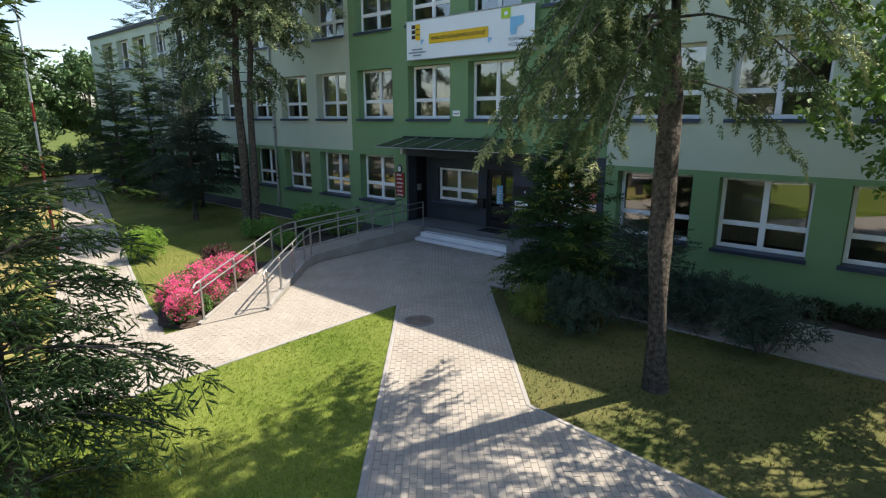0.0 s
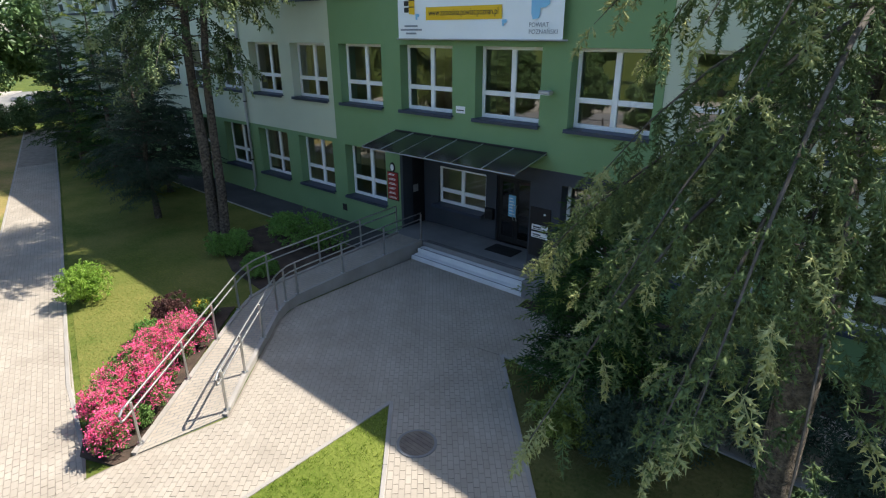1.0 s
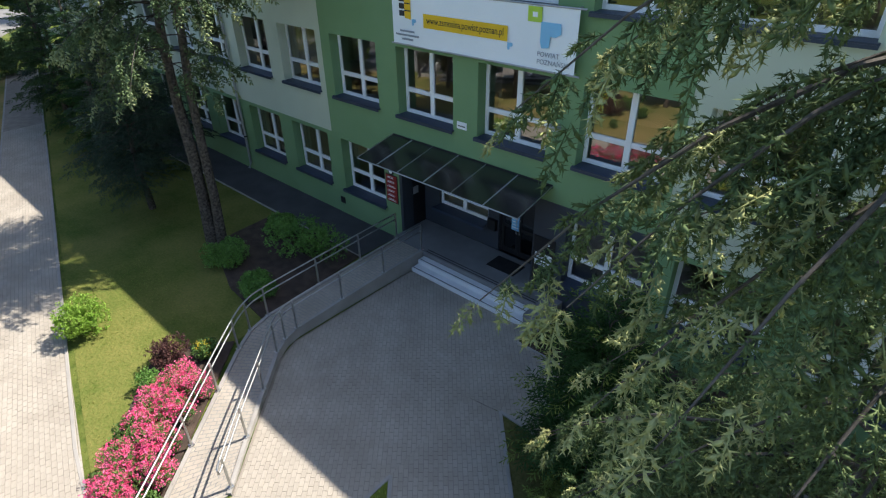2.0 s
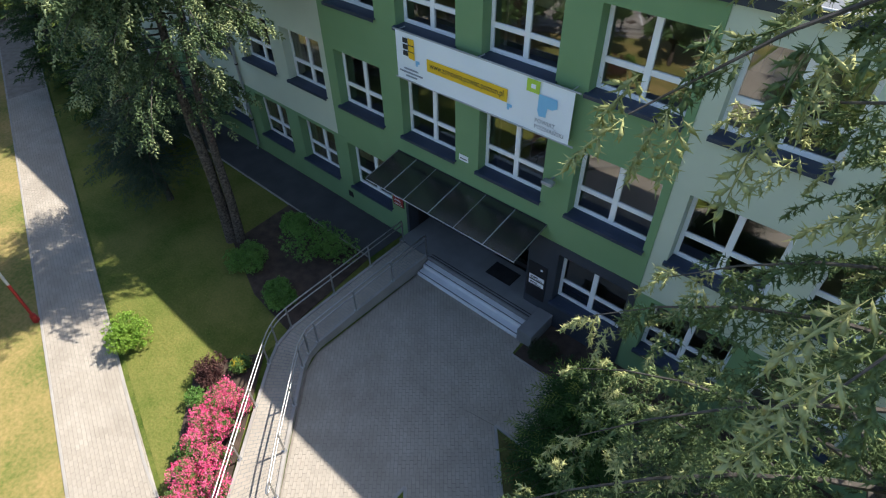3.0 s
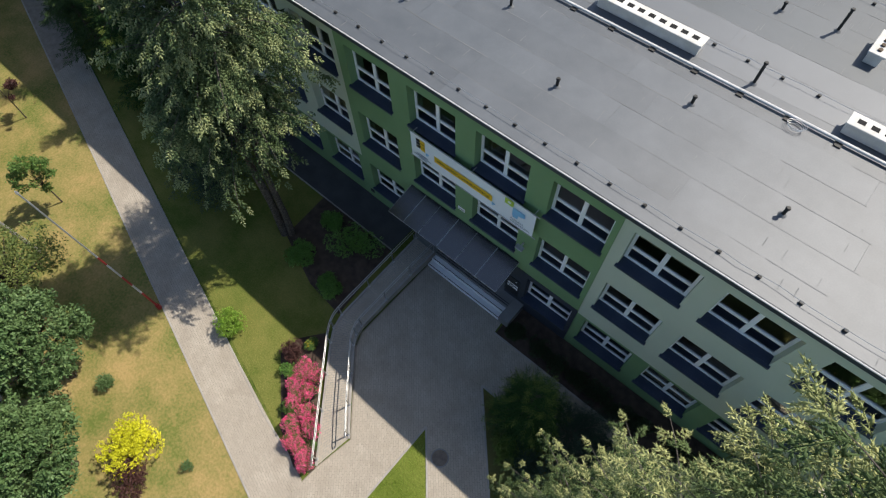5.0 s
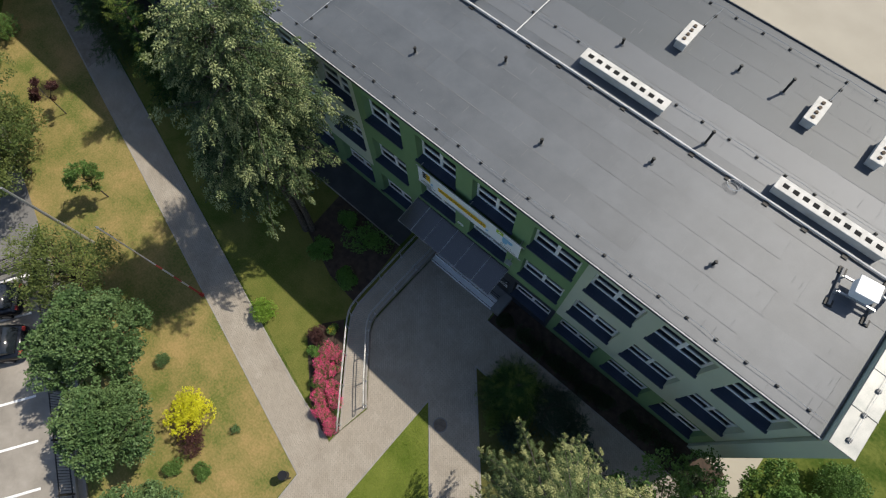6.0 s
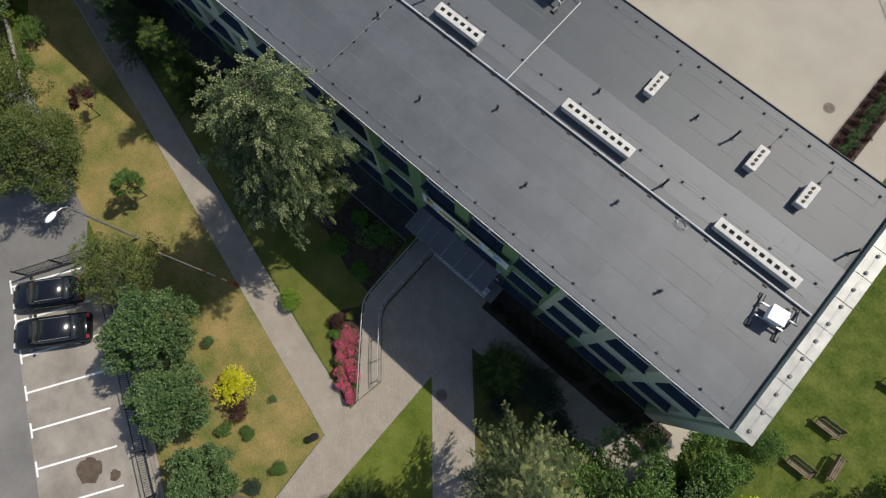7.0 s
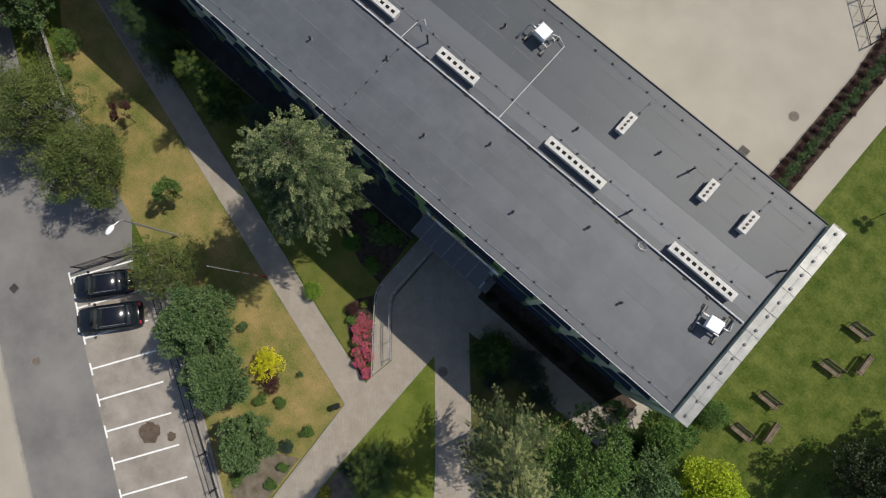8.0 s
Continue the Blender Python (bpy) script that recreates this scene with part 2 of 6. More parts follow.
M_OIL = mat("oil_stain", (0.07, 0.05, 0.035), (0.13, 0.10, 0.075), 2.5, 60, 0.8, 0.05)


# ---------------------------------------------------------------- mesh helpers
def part(name, bm, material, parent=None, label="", smooth=False):
    me = bpy.data.meshes.new(name)
    bm.normal_update()
    bm.to_mesh(me), bm.free()
    for m in material if isinstance(material, (list, tuple)) else [material]:
        me.materials.append(m)
    if smooth:
        me.polygons.foreach_set("use_smooth", [True] * len(me.polygons))
    ob = new(name, me)
    ob.parent = parent
    return tagged(ob, label=label)


def thing(name, at, label, category, group="", kind="", rz=0):
    ob = new(name)
    ob.empty_display_size = 0.2
    ob.matrix_basis = pose(*at, 0, 0, rz)
    return tagged(ob, label, category, group, kind)


def box(bm, a, b, bevel=0.0, m=None):
    c = [(a[i] + b[i]) / 2 for i in range(3)]
    s = [abs(b[i] - a[i]) for i in range(3)]
    mm = Matrix.LocRotScale(c, None, s)
    r = bmesh.ops.create_cube(bm, size=1, matrix=(m @ mm) if m else mm)
    if bevel:
        es = {e for v in r["verts"] for e in v.link_edges}
        bmesh.ops.bevel(bm, geom=list(es), offset=bevel, segments=1, affect="EDGES")
    return bm


def cyl(bm, r0, r1, z0, z1, x=0.0, y=0.0, seg=16):
    bmesh.ops.create_cone(bm, cap_ends=True, segments=seg, radius1=r0, radius2=r1, depth=z1 - z0, matrix=Matrix.Translation((x, y, (z0 + z1) / 2)))
    return bm


def tube(bm, pts, radii, seg=8, cap=True):
    pts = [Vector(p) for p in pts]
    if not isinstance(radii, (list, tuple)):
        radii = [radii] * len(pts)
    rings, up = [], Vector((0, 0, 1))
    for i, p in enumerate(pts):
        d = (pts[min(i + 1, len(pts) - 1)] - pts[max(i - 1, 0)]).normalized()
        s = d.cross(up)
        s = s.normalized() if s.length > 0.05 else Vector((1, 0, 0))
        u = s.cross(d).normalized()
        rings.append([bm.verts.new(p + radii[i] * (math.cos(k * math.tau / seg) * s + math.sin(k * math.tau / seg) * u)) for k in range(seg)])
    for a, b in zip(rings, rings[1:]):
        for k in range(seg):
            bm.faces.new((a[k], a[(k + 1) % seg], b[(k + 1) % seg], b[k]))
    if cap:
        bm.faces.new(rings[0][::-1]), bm.faces.new(rings[-1])
    return bm


def prism(bm, poly, z0, z1):
    lo = [bm.verts.new((x, y, z0)) for x, y in poly]
    hi = [bm.verts.new((x, y, z1)) for x, y in poly]
    n = len(poly)
    bm.faces.new(hi)
    for i in range(n):
        bm.faces.new((lo[i], lo[(i + 1) % n], hi[(i + 1) % n], hi[i]))
    bmesh.ops.recalc_face_normals(bm, faces=bm.faces[:])
    return bm


def array_mesh(name, verts, faces, material, parent=None, smooth=False):
    """A mesh object from arrays: verts (n, 3), faces (m, k)."""
    me = bpy.data.meshes.new(name)
    faces = np.asarray(faces)
    m, k = faces.shape
    me.vertices.add(len(verts)), me.loops.add(m * k), me.polygons.add(m)
    me.vertices.foreach_set("co", np.asarray(verts, dtype=np.float32).ravel())
    me.loops.foreach_set("vertex_index", faces.astype(np.int32).ravel())
    me.polygons.foreach_set("loop_start", np.arange(0, m * k, k, dtype=np.int32))
    me.polygons.foreach_set("loop_total", np.full(m, k, dtype=np.int32))
    me.polygons.foreach_set("use_smooth", np.full(m, smooth, dtype=bool))
    me.update(calc_edges=True)
    me.materials.append(material)
    ob = new(name, me)
    ob.parent = parent
    return ob


def stamp(name, tv, tf, place, rot, size, material, parent=None, smooth=False):
    """Many small copies of one template joined into one mesh. place (n,3), rot (n,3,3) columns = axes, size (n,)."""
    tv, tf = np.asarray(tv, float), np.asarray(tf)
    v = np.einsum("nij,kj->nki", rot, tv) * np.asarray(size)[:, None, None] + np.asarray(place)[:, None, :]
    f = tf[None] + (np.arange(len(place)) * len(tv))[:, None, None]
    return array_mesh(name, v.reshape(-1, 3), f.reshape(-1, tf.shape[1]), material, parent, smooth)


def frames_from(x, up, rng, roll=0.5):
    """Rotation matrices whose first axis is x; the third leans to up with a random roll."""
    x = x / np.linalg.norm(x, axis=1)[:, None]
    up = up + rng.normal(0, roll, x.shape)
    y = np.cross(up, x)
    y /= np.linalg.norm(y, axis=1)[:, None] + 1e-9
    return np.stack([x, y, np.cross(x, y)], axis=2)


def inside(poly, x, y):
    c = np.zeros(np.shape(x), bool)
    for (x0, y0), (x1, y1) in zip(poly, poly[1:] + poly[:1]):
        c ^= ((y0 > y) != (y1 > y)) & (x < (x1 - x0) * (y - y0) / (y1 - y0 + 1e-12) + x0)
    return c


# ---------------------------------------------------------------- ground
def slab(name, poly, z0, z1, material, label, category="", kind="structure"):
    ob = part(name, prism(bmesh.new(), poly, z0, z1), material)
    return tagged(ob, label, category, kind=kind)


bm = bmesh.new()
bmesh.ops.create_grid(bm, x_segments=8, y_segments=8, size=900)
tagged(part("ground", bm, M_GRASS), "green lawn reaching from the school to the horizon", "lawn", kind="structure")

WEST_LAWN = [(-40, -2.1), (1.30, -13.37), (1.75, -21), (1.9, -25.9), (-5.76, -20.95), (-16.9, -14.9), (-30, -10.5)]
slab("lawn", WEST_LAWN, -0.05, 0.012, M_DRY, "sun-dried yellowish lawn between path and fence", "lawn")
slab("lawn", [(-33.9, -1.72), (-8, -8.8), (0.9, -11.15), (-2.3, -8.0), (-2.4, -1.72)], -0.05, 0.010, M_MIXED, "lawn strip between path and building", "lawn")

slab("lawn", [(4.47, -3.97), (26, -3.97), (26, -10.5), (10.54, -8.92), (8.92, -8.72)], -0.05, 0.012, M_TREELAWN, "patchy worn lawn round the tall conifer, tree shade darkened into its colour", "lawn")

slab("lawn", [(3.76, -6.72), (4.9, -7.98), (8.55, -12.04), (18.68, -24.54), (18.7, -32), (5.05, -32), (3.8, -17.3)], -0.05, 0.012, M_LAWN, "bright green mown lawn between the two paths", "lawn")

PATH_A = [(-40, -2.15), (-19.25, -7.75), (1.37, -13.38), (1.4, -11.35), (0.87, -11.19), (-1.77, -10.67), (-6.95, -9.23), (-19.2, -5.85), (-40, -0.25)]
MAIN = [(-1.1, -1.1), (-1.1, -5.55), (-0.8, -6.25), (1.75, -9.05), (1.45, -10.75), (1.40, -13.38), (1.9, -21.3), (2.6, -32), (5.0, -32), (3.78, -17.3), (3.74, -6.68), (3.53, -4.07), (4.40, -3.90), (16.5, -3.9), (16.5, -1.75), (3.35, -1.75), (3.2, -1.1)]
SIDE = [(3.74, -6.68), (3.53, -4.07), (4.42, -3.92), (8.9, -8.78), (10.54, -8.97), (26, -10.6), (26, -13.2), (14.5, -12.2), (12.6, -13.4), (21, -22.5), (18.7, -24.5), (8.57, -12.0), (4.9, -7.94)]
slab("path", PATH_A, -0.05, 0.022, M_JOINT, "grey block-paved path along the lawn", "path")
slab("pavement", MAIN, -0.05, 0.022, M_JOINT, "grey block-paved forecourt before the entrance", "pavement")
slab("path", SIDE, -0.05, 0.020, M_JOINT, "block-paved path shaded by the tall conifer", "path")
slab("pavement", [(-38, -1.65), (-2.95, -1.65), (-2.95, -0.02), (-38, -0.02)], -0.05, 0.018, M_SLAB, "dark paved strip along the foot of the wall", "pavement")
slab("flower_bed", [(3.4, -1.70), (16.4, -1.70), (16.4, -0.02), (3.4, -0.02)], -0.05, 0.03, M_SOIL, "dark planted soil strip along the foot of the wall", "bed", )
slab("flower_bed", [(-7.6, -1.72), (-2.95, -1.72), (-2.5, -5.6), (-4.6, -5.4), (-7.4, -4.4)], -0.05, 0.035, M_SOIL, "dark mulch bed under the green bushes", "bed")
slab("flower_bed", [(1.46, -10.95), (0.80, -11.25), (-0.6, -10.65), (-2.3, -9.2), (-3.1, -8.5), (-3.0, -7.5), (-2.3, -6.6), (-1.0, -8.0), (1.5, -10.75)], -0.05, 0.04, M_SOIL, "mulch bed of the pink roses beside the ramp", "bed")
slab("flower_bed", [(3.95, -16.2), (6.5, -14.6), (7.0, -17.5), (4.1, -19.5)], -0.05, 0.03, M_MULCH, "mulch bed at the foot of the young spruce", "bed")
slab("flower_bed", [(1.45, -18.2), (1.75, -23.2), (-0.6, -23.0), (-0.9, -19.5)], -0.05, 0.03, M_MULCH, "mulch bed beside the path", "bed")

KERB_DIR, STALL = Vector((1.925, -1.155, 0)), Vector((2.54, 3.99, 0))
K0 = Vector((-13.75, -23.64, 0))


def along(i, j, dx=0.0, dy=0.0):
    p = K0 + KERB_DIR * i + STALL * j
    return (p.x + dx, p.y + dy)


slab("parking", [along(-2.6, -0.02), along(14, -0.02), along(14, 1.42), along(-2.6, 1.42)], -0.05, 0.02, M_PARK, "pale concrete parking area with painted bays", "parking")
slab("road", [along(-30, -1.25), along(30, -1.25), along(30, -0.02), along(-30, -0.02)], -0.05, 0.008, M_ASPHALT, "grey asphalt road beside the parking bays", "road")
slab("pavement", [along(-30, -3.2), along(30, -3.2), along(30, -1.28), along(-30, -1.28)], -0.05, 0.10, M_YARD, "beige pavement across the road", "pavement")
slab("kerb", [along(-30, -1.28), along(30, -1.28), along(30, -1.25), along(-30, -1.25)], -0.05, 0.13, M_EDGE, "pale concrete kerb of the road", "kerb")
slab("road", [along(-9, -0.02), along(-2.62, -0.02), along(-2.62, 0.95), along(-9, 1.6)], -0.05, 0.010, M_ASPHALT, "asphalt drive beside the fence", "road")
slab("yard", [(-60, 12.62), (13.15, 12.62), (13.15, 28.5), (12.87, 31.0), (12.5, 60), (-60, 90)], -0.05, 0.02, M_YARD, "wide beige paved school yard", "yard")
slab("pavement", [(15.2, -1.6), (17.4, -1.6), (17.4, 2.4), (15.2, 2.4)], -0.05, 0.02, M_YARD, "pale concrete apron at the foot of the gable wall", "pavement")
slab("path", [(15.1, 12.4), (17.2, 12.6), (17.2, 48), (15.1, 48)], -0.05, 0.022, M_YARD, "beige path beside the hedge strip", "path")
slab("flower_bed", [(13.2, 12.6), (15.08, 12.6), (15.08, 48), (12.55, 48), (12.92, 31.0), (13.2, 28.5)], -0.05, 0.03, M_SOIL, "mulched strip of the hedge", "bed")


def strip(name, pts, w, z, material, label):
    """A low edging strip along a polyline."""
    b = bmesh.new()
    for (x0, y0), (x1, y1) in zip(pts, pts[1:]):
        d = Vector((x1 - x0, y1 - y0, 0))
        m = Matrix.Translation(((x0 + x1) / 2, (y0 + y1) / 2, 0)) @ Matrix.Rotation(math.atan2(d.y, d.x), 4, "Z")
        box(b, (-d.length / 2, -w / 2, -0.05), (d.length / 2, w / 2, z), 0.008, m)
    return tagged(part(name, b, material), label, "edging", "kerb edgings", "structure")


strip("edging", [(-40, -2.15), (-19.25, -7.75), (1.37, -13.38), (1.9, -21.3), (2.6, -32)], 0.08, 0.035, M_EDGE, "pale concrete edging between lawn and path")
strip("edging", [(0.87, -11.19), (-1.77, -10.67), (-6.95, -9.23), (-19.2, -5.85), (-40, -0.25)], 0.08, 0.035, M_EDGE, "pale concrete edging along the path")
strip("edging", [(5.0, -32), (3.78, -17.3), (3.74, -6.68)], 0.08, 0.035, M_EDGE, "pale concrete edging of the lawn wedge")
strip("edging", [(3.74, -6.68), (4.9, -7.94), (8.57, -12.0), (18.7, -24.5)], 0.08, 0.037, M_EDGE, "reddish worn edging of the lawn wedge")
strip("edging", [(16.5, -3.9), (4.40, -3.90), (8.9, -8.78), (10.54, -8.97), (26, -10.6)], 0.08, 0.036, M_EDGE, "pale concrete edging round the tree lawn")
strip("edging", [(3.35, -1.75), (16.5, -1.75)], 0.08, 0.05, M_EDGE, "concrete edging of the wall bed")
strip("edging", [(-38, -1.68), (-2.95, -1.68)], 0.07, 0.03, M_EDGE, "concrete edging of the paved strip")
strip("edging", [(13.17, 12.62), (13.17, 28.5), (12.89, 31.0), (12.52, 48)], 0.08, 0.05, M_EDGE, "concrete edging of the yard")
strip("edging", [along(-2.6, 1.44), along(14, 1.44)], 0.15, 0.12, M_EDGE, "concrete kerb behind the parking bays")

for i in range(-3, 9):
    b = bmesh.new()
    a = Vector((*along(i, 0), 0))
    m = Matrix.Translation(a) @ Matrix.Rotation(math.atan2(STALL.y, STALL.x), 4, "Z")
    box(b, (0, -0.06, 0.02), (4.73, 0.06, 0.024), 0, m)
    m2 = Matrix.Translation(a) @ Matrix.Rotation(math.atan2(KERB_DIR.y, KERB_DIR.x), 4, "Z")
    box(b, (-0.45, -0.06, 0.0201), (0.45, 0.06, 0.0245), 0, m2)
    tagged(part("bay_marking", b, M_LINE), "white painted T-shaped parking bay line", "marking", "parking bay lines", "structure")
for (px, py), r in ((along(2.4, 0.62), 0.75), (along(2.7, 0.92), 0.32)):
    b = bmesh.new()
    rr = random.Random(int(r * 100))
    prism(b, [(px + r * (0.85 + 0.3 * rr.random()) * math.cos(k * math.tau / 22), py + r * (0.85 + 0.3 * rr.random()) * math.sin(k * math.tau / 22)) for k in range(22)], 0.0205, 0.0245)
    tagged(part("oil_stain", b, M_OIL), "dark brown oil stain on the parking concrete", "stain", "oil stains", "structure")


def manhole(x, y, r=0.42, z=0.03):
    t = thing("manhole_cover", (x, y, z), "round rusty-brown iron manhole cover in the paving", "manhole")
    part("rim", cyl(bmesh.new(), r, r, -0.02, 0.012, seg=28), M_RAMP, t)
    b = bmesh.new()
    cyl(b, r * 0.86, r * 0.86, -0.02, 0.018, seg=28)
    lid = part("lid", b, M_RUST, t)
    for k in range(-3, 4):
        w = math.sqrt(max(0.01, (r * 0.8) ** 2 - (k * r * 0.22) ** 2))
        part("rib", box(bmesh.new(), (-w, k * r * 0.22 - 0.012, 0.017), (w, k * r * 0.22 + 0.012, 0.024)), M_RUST, lid)


manhole(4.95, -7.22, 0.36)
manhole(11.88, 23.24, 0.4, 0.02), manhole(-17.1, -25.9, 0.36, 0.005)
t = thing("drain_grate", (10.78, 18.82, 0.02), "square iron drain grate in the yard", "drain")
for k in range(7):
    part("bar", box(bmesh.new(), (-0.35, -0.33 + k * 0.1, 0), (0.35, -0.27 + k * 0.1, 0.02)), M_IRON, t)

t = thing("drain_grate", (-22.1, -23.4, 0.006), "small square iron drain grate in the road", "drain")
for k in range(5):
    part("bar", box(bmesh.new(), (-0.28, -0.26 + k * 0.11, 0), (0.28, -0.18 + k * 0.11, 0.02)), M_IRON, t)

# ---------------------------------------------------------------- school building
BAY, WIDE, FIRST = 2.9, 2.13, -5.45
CENTRE = (-5.45, -2.47, 0.50, 3.47, 6.2, 9.0, 11.85)
FLOORS = ((1.08, 2.98), (4.45, 6.40), (7.85, 9.75))
X_WEST, X_EAST, DEEP, EAVES = -36.4, 14.35, 12.6, 10.30


def left_of(k):
    return CENTRE[k] if k > 0 else FIRST + BAY * k


def wall(name, x0, x1, z0, z1, holes, material, label, y0=0.0, thick=0.42):
    """A wall that faces -y, with openings (xa, xb, za, zb) cut through its thickness."""
    b = bmesh.new()
    xs = sorted({x0, x1, *(v for h in holes for v in h[:2])})
    zs = sorted({z0, z1, *(v for h in holes for v in h[2:])})

    def quad(*p):
        b.faces.new([b.verts.new(q) for q in p])
    for xa, xb in zip(xs, xs[1:]):
        for za, zb in zip(zs, zs[1:]):
            cx, cz = (xa + xb) / 2, (za + zb) / 2
            if any(h[0] < cx < h[1] and h[2] < cz < h[3] for h in holes):
                continue
            quad((xa, y0, za), (xb, y0, za), (xb, y0, zb), (xa, y0, zb))
            quad((xb, y0 + thick, za), (xa, y0 + thick, za), (xa, y0 + thick, zb), (xb, y0 + thick, zb))
    for h, s in [((x0, x1, z0, z1), 1)] + [(h, -1) for h in holes]:
        xa, xb, za, zb = h
        ring = [(xa, za), (xb, za), (xb, zb), (xa, zb)]
        for (px, pz), (qx, qz) in zip(ring, ring[1:] + ring[:1]):
            f = [(px, y0, pz), (px, y0 + thick, pz), (qx, y0 + thick, qz), (qx, y0, qz)]
            quad(*(f if s > 0 else f[::-1]))
    bmesh.ops.remove_doubles(b, verts=b.verts[:], dist=0.0005)
    return tagged(part(name, b, material), label, "wall", kind="structure")


def holes(k0, k1, floors):
    return [(left_of(k), left_of(k) + WIDE, *FLOORS[f]) for k in range(k0, k1 + 1) for f in floors]


wall("wall_south_west_lower", X_WEST, -5.9, 0, 3.12, holes(-10, -1, (0,)), M_GREEN, "dark green rendered ground-floor wall")
wall("wall_south_west_upper", X_WEST, -5.9, 3.12, EAVES, holes(-10, -1, (1, 2)), M_PALE, "pale grey-green rendered upper wall")
wall("wall_south_entrance_west", -5.9, -2.62, 0, 3.12, holes(0, 0, (0,)), M_GREEN, "dark green rendered wall beside the entrance", y0=-0.03, thick=0.45)
wall("wall_south_entrance", -2.62, 5.8, 0, 3.32, holes(3, 3, (0,)) + [(-2.5, 2.5, 0, 3.05)], M_PLINTH, "anthracite clad wall round the recessed entrance", y0=-0.04, thick=0.46)
wall("wall_south_centre", -5.9, 5.8, 3.322, EAVES, holes(0, 3, (1, 2)), M_GREEN, "green rendered middle bays above the entrance", y0=-0.03, thick=0.45)
wall("wall_south_centre_band", -5.9, -2.62, 3.122, 3.322, [], M_GREEN, "green rendered band over the window", y0=-0.03, thick=0.45)
wall("wall_south_east_lower", 5.8, X_EAST, 0, 3.12, holes(4, 6, (0,)), M_GREEN, "dark green rendered ground-floor wall")
wall("wall_south_east_upper", 5.8, X_EAST, 3.122, EAVES, holes(4, 6, (1, 2)), M_PALE, "pale grey-green rendered upper wall")
for nm, a, b_ in (("wall_north", (X_WEST, DEEP - 0.4, 0), (X_EAST, DEEP - 0.02, EAVES)), ("wall_west", (X_WEST - 0.4, -0.02, 0), (X_WEST, DEEP - 0.02, EAVES)),
                  ("wall_gable_east", (X_EAST + 0.06, -0.14, 0), (15.18, 12.58, 10.80))):
    tagged(part(nm, box(bmesh.new(), a, b_), M_PALE), "pale grey-green rendered end wall", "wall", kind="structure")
for i, z in enumerate((0.44, 3.62, 7.0)):
    tagged(part("floor", box(bmesh.new(), (X_WEST, 1.42, z - 0.2), (X_EAST, DEEP - 0.4, z)), M_ROOM), "plain storey floor inside", "floor", kind="structure")
    if i:
        tagged(part("floor", box(bmesh.new(), (X_WEST, 0.44, z - 0.2), (X_EAST, 1.418, z)), M_ROOM), "plain storey floor inside", "floor", kind="structure")
tagged(part("wall_corridor", box(bmesh.new(), (X_WEST, 5.9, 0.44), (X_EAST, 6.1, EAVES)), M_ROOM), "plain inner corridor wall", "wall", kind="structure")
for k in range(-10, 7, 2):
    tagged(part("wall_partition", box(bmesh.new(), (left_of(k) - 0.45, 1.5, 0.44), (left_of(k) - 0.35, 5.9, EAVES)), M_ROOM), "plain inner partition wall", "wall", kind="structure")


def make_window(w, h):
    """A white four-light window; its origin is the opening's lower left corner on the wall's face."""
    t = thing("window", (0, 0, 0), "white-framed four-pane window with a blue-grey metal sill", "window", "facade windows", "structure")
    y, d, split = 0.33, 0.07, h * 0.36
    b = bmesh.new()
    for a, c in (((0, 0.0125), (0.10, h)), ((w - 0.10, 0.0125), (w, h)), ((0.10, 0.0125), (w - 0.10, 0.12)), ((0.10, h - 0.09), (w - 0.10, h))):
        box(b, (a[0], y, a[1]), (c[0], y + d, c[1]), 0.008)
    part("window_frame", b, M_WHITE, t)
    part("mullion", box(bmesh.new(), (w / 2 - 0.075, y - 0.012, 0.121), (w / 2 + 0.075, y + d - 0.012, h - 0.091), 0.008), M_WHITE, t)
    b = bmesh.new()
    box(b, (0.101, y - 0.006, split - 0.065), (w / 2 - 0.076, y + d - 0.008, split + 0.065), 0.008)
    box(b, (w / 2 + 0.076, y - 0.006, split - 0.065), (w - 0.101, y + d - 0.008, split + 0.065), 0.008)
    part("transom", b, M_WHITE, t)
    for xa, xb in ((0.07, w / 2 - 0.05), (w / 2 + 0.05, w - 0.07)):
        for za, zb in ((0.08, split - 0.05), (split + 0.05, h - 0.07)):
            b = bmesh.new()
            b.faces.new([b.verts.new(p) for p in ((xa, y + 0.035, za), (xb, y + 0.035, za), (xb, y + 0.035, zb), (xa, y + 0.035, zb))])
            p = part("pane", b, M_GLASS, t)
            p.visible_shadow = False
    b = bmesh.new()
    box(b, (-0.05, -0.11, -0.02), (w + 0.05, -0.002, 0.012), 0.004)
    box(b, (0.004, -0.002, 0.002), (w - 0.004, y, 0.012))
    box(b, (-0.05, -0.11, -0.085), (w + 0.05, -0.097, -0.0205))
    part("window_sill", b, M_SILL, t, "dark blue-grey sheet metal sill")
    return t


def put_windows():
    made = {}
    spots = [(k, f) for k in range(-10, 7) for f in range(3) if not (f == 0 and k in (1, 2))]
    for k, f in spots:
        h = FLOORS[f][1] - FLOORS[f][0]
        m = pose(left_of(k), -0.03 if -1 < k < 4 else 0.0, FLOORS[f][0])
        key = round(h, 3)
        if key in made:
            copy_thing(made[key], m)
        else:
            made[key] = make_window(WIDE, h)
            made[key].matrix_basis = m


put_windows()

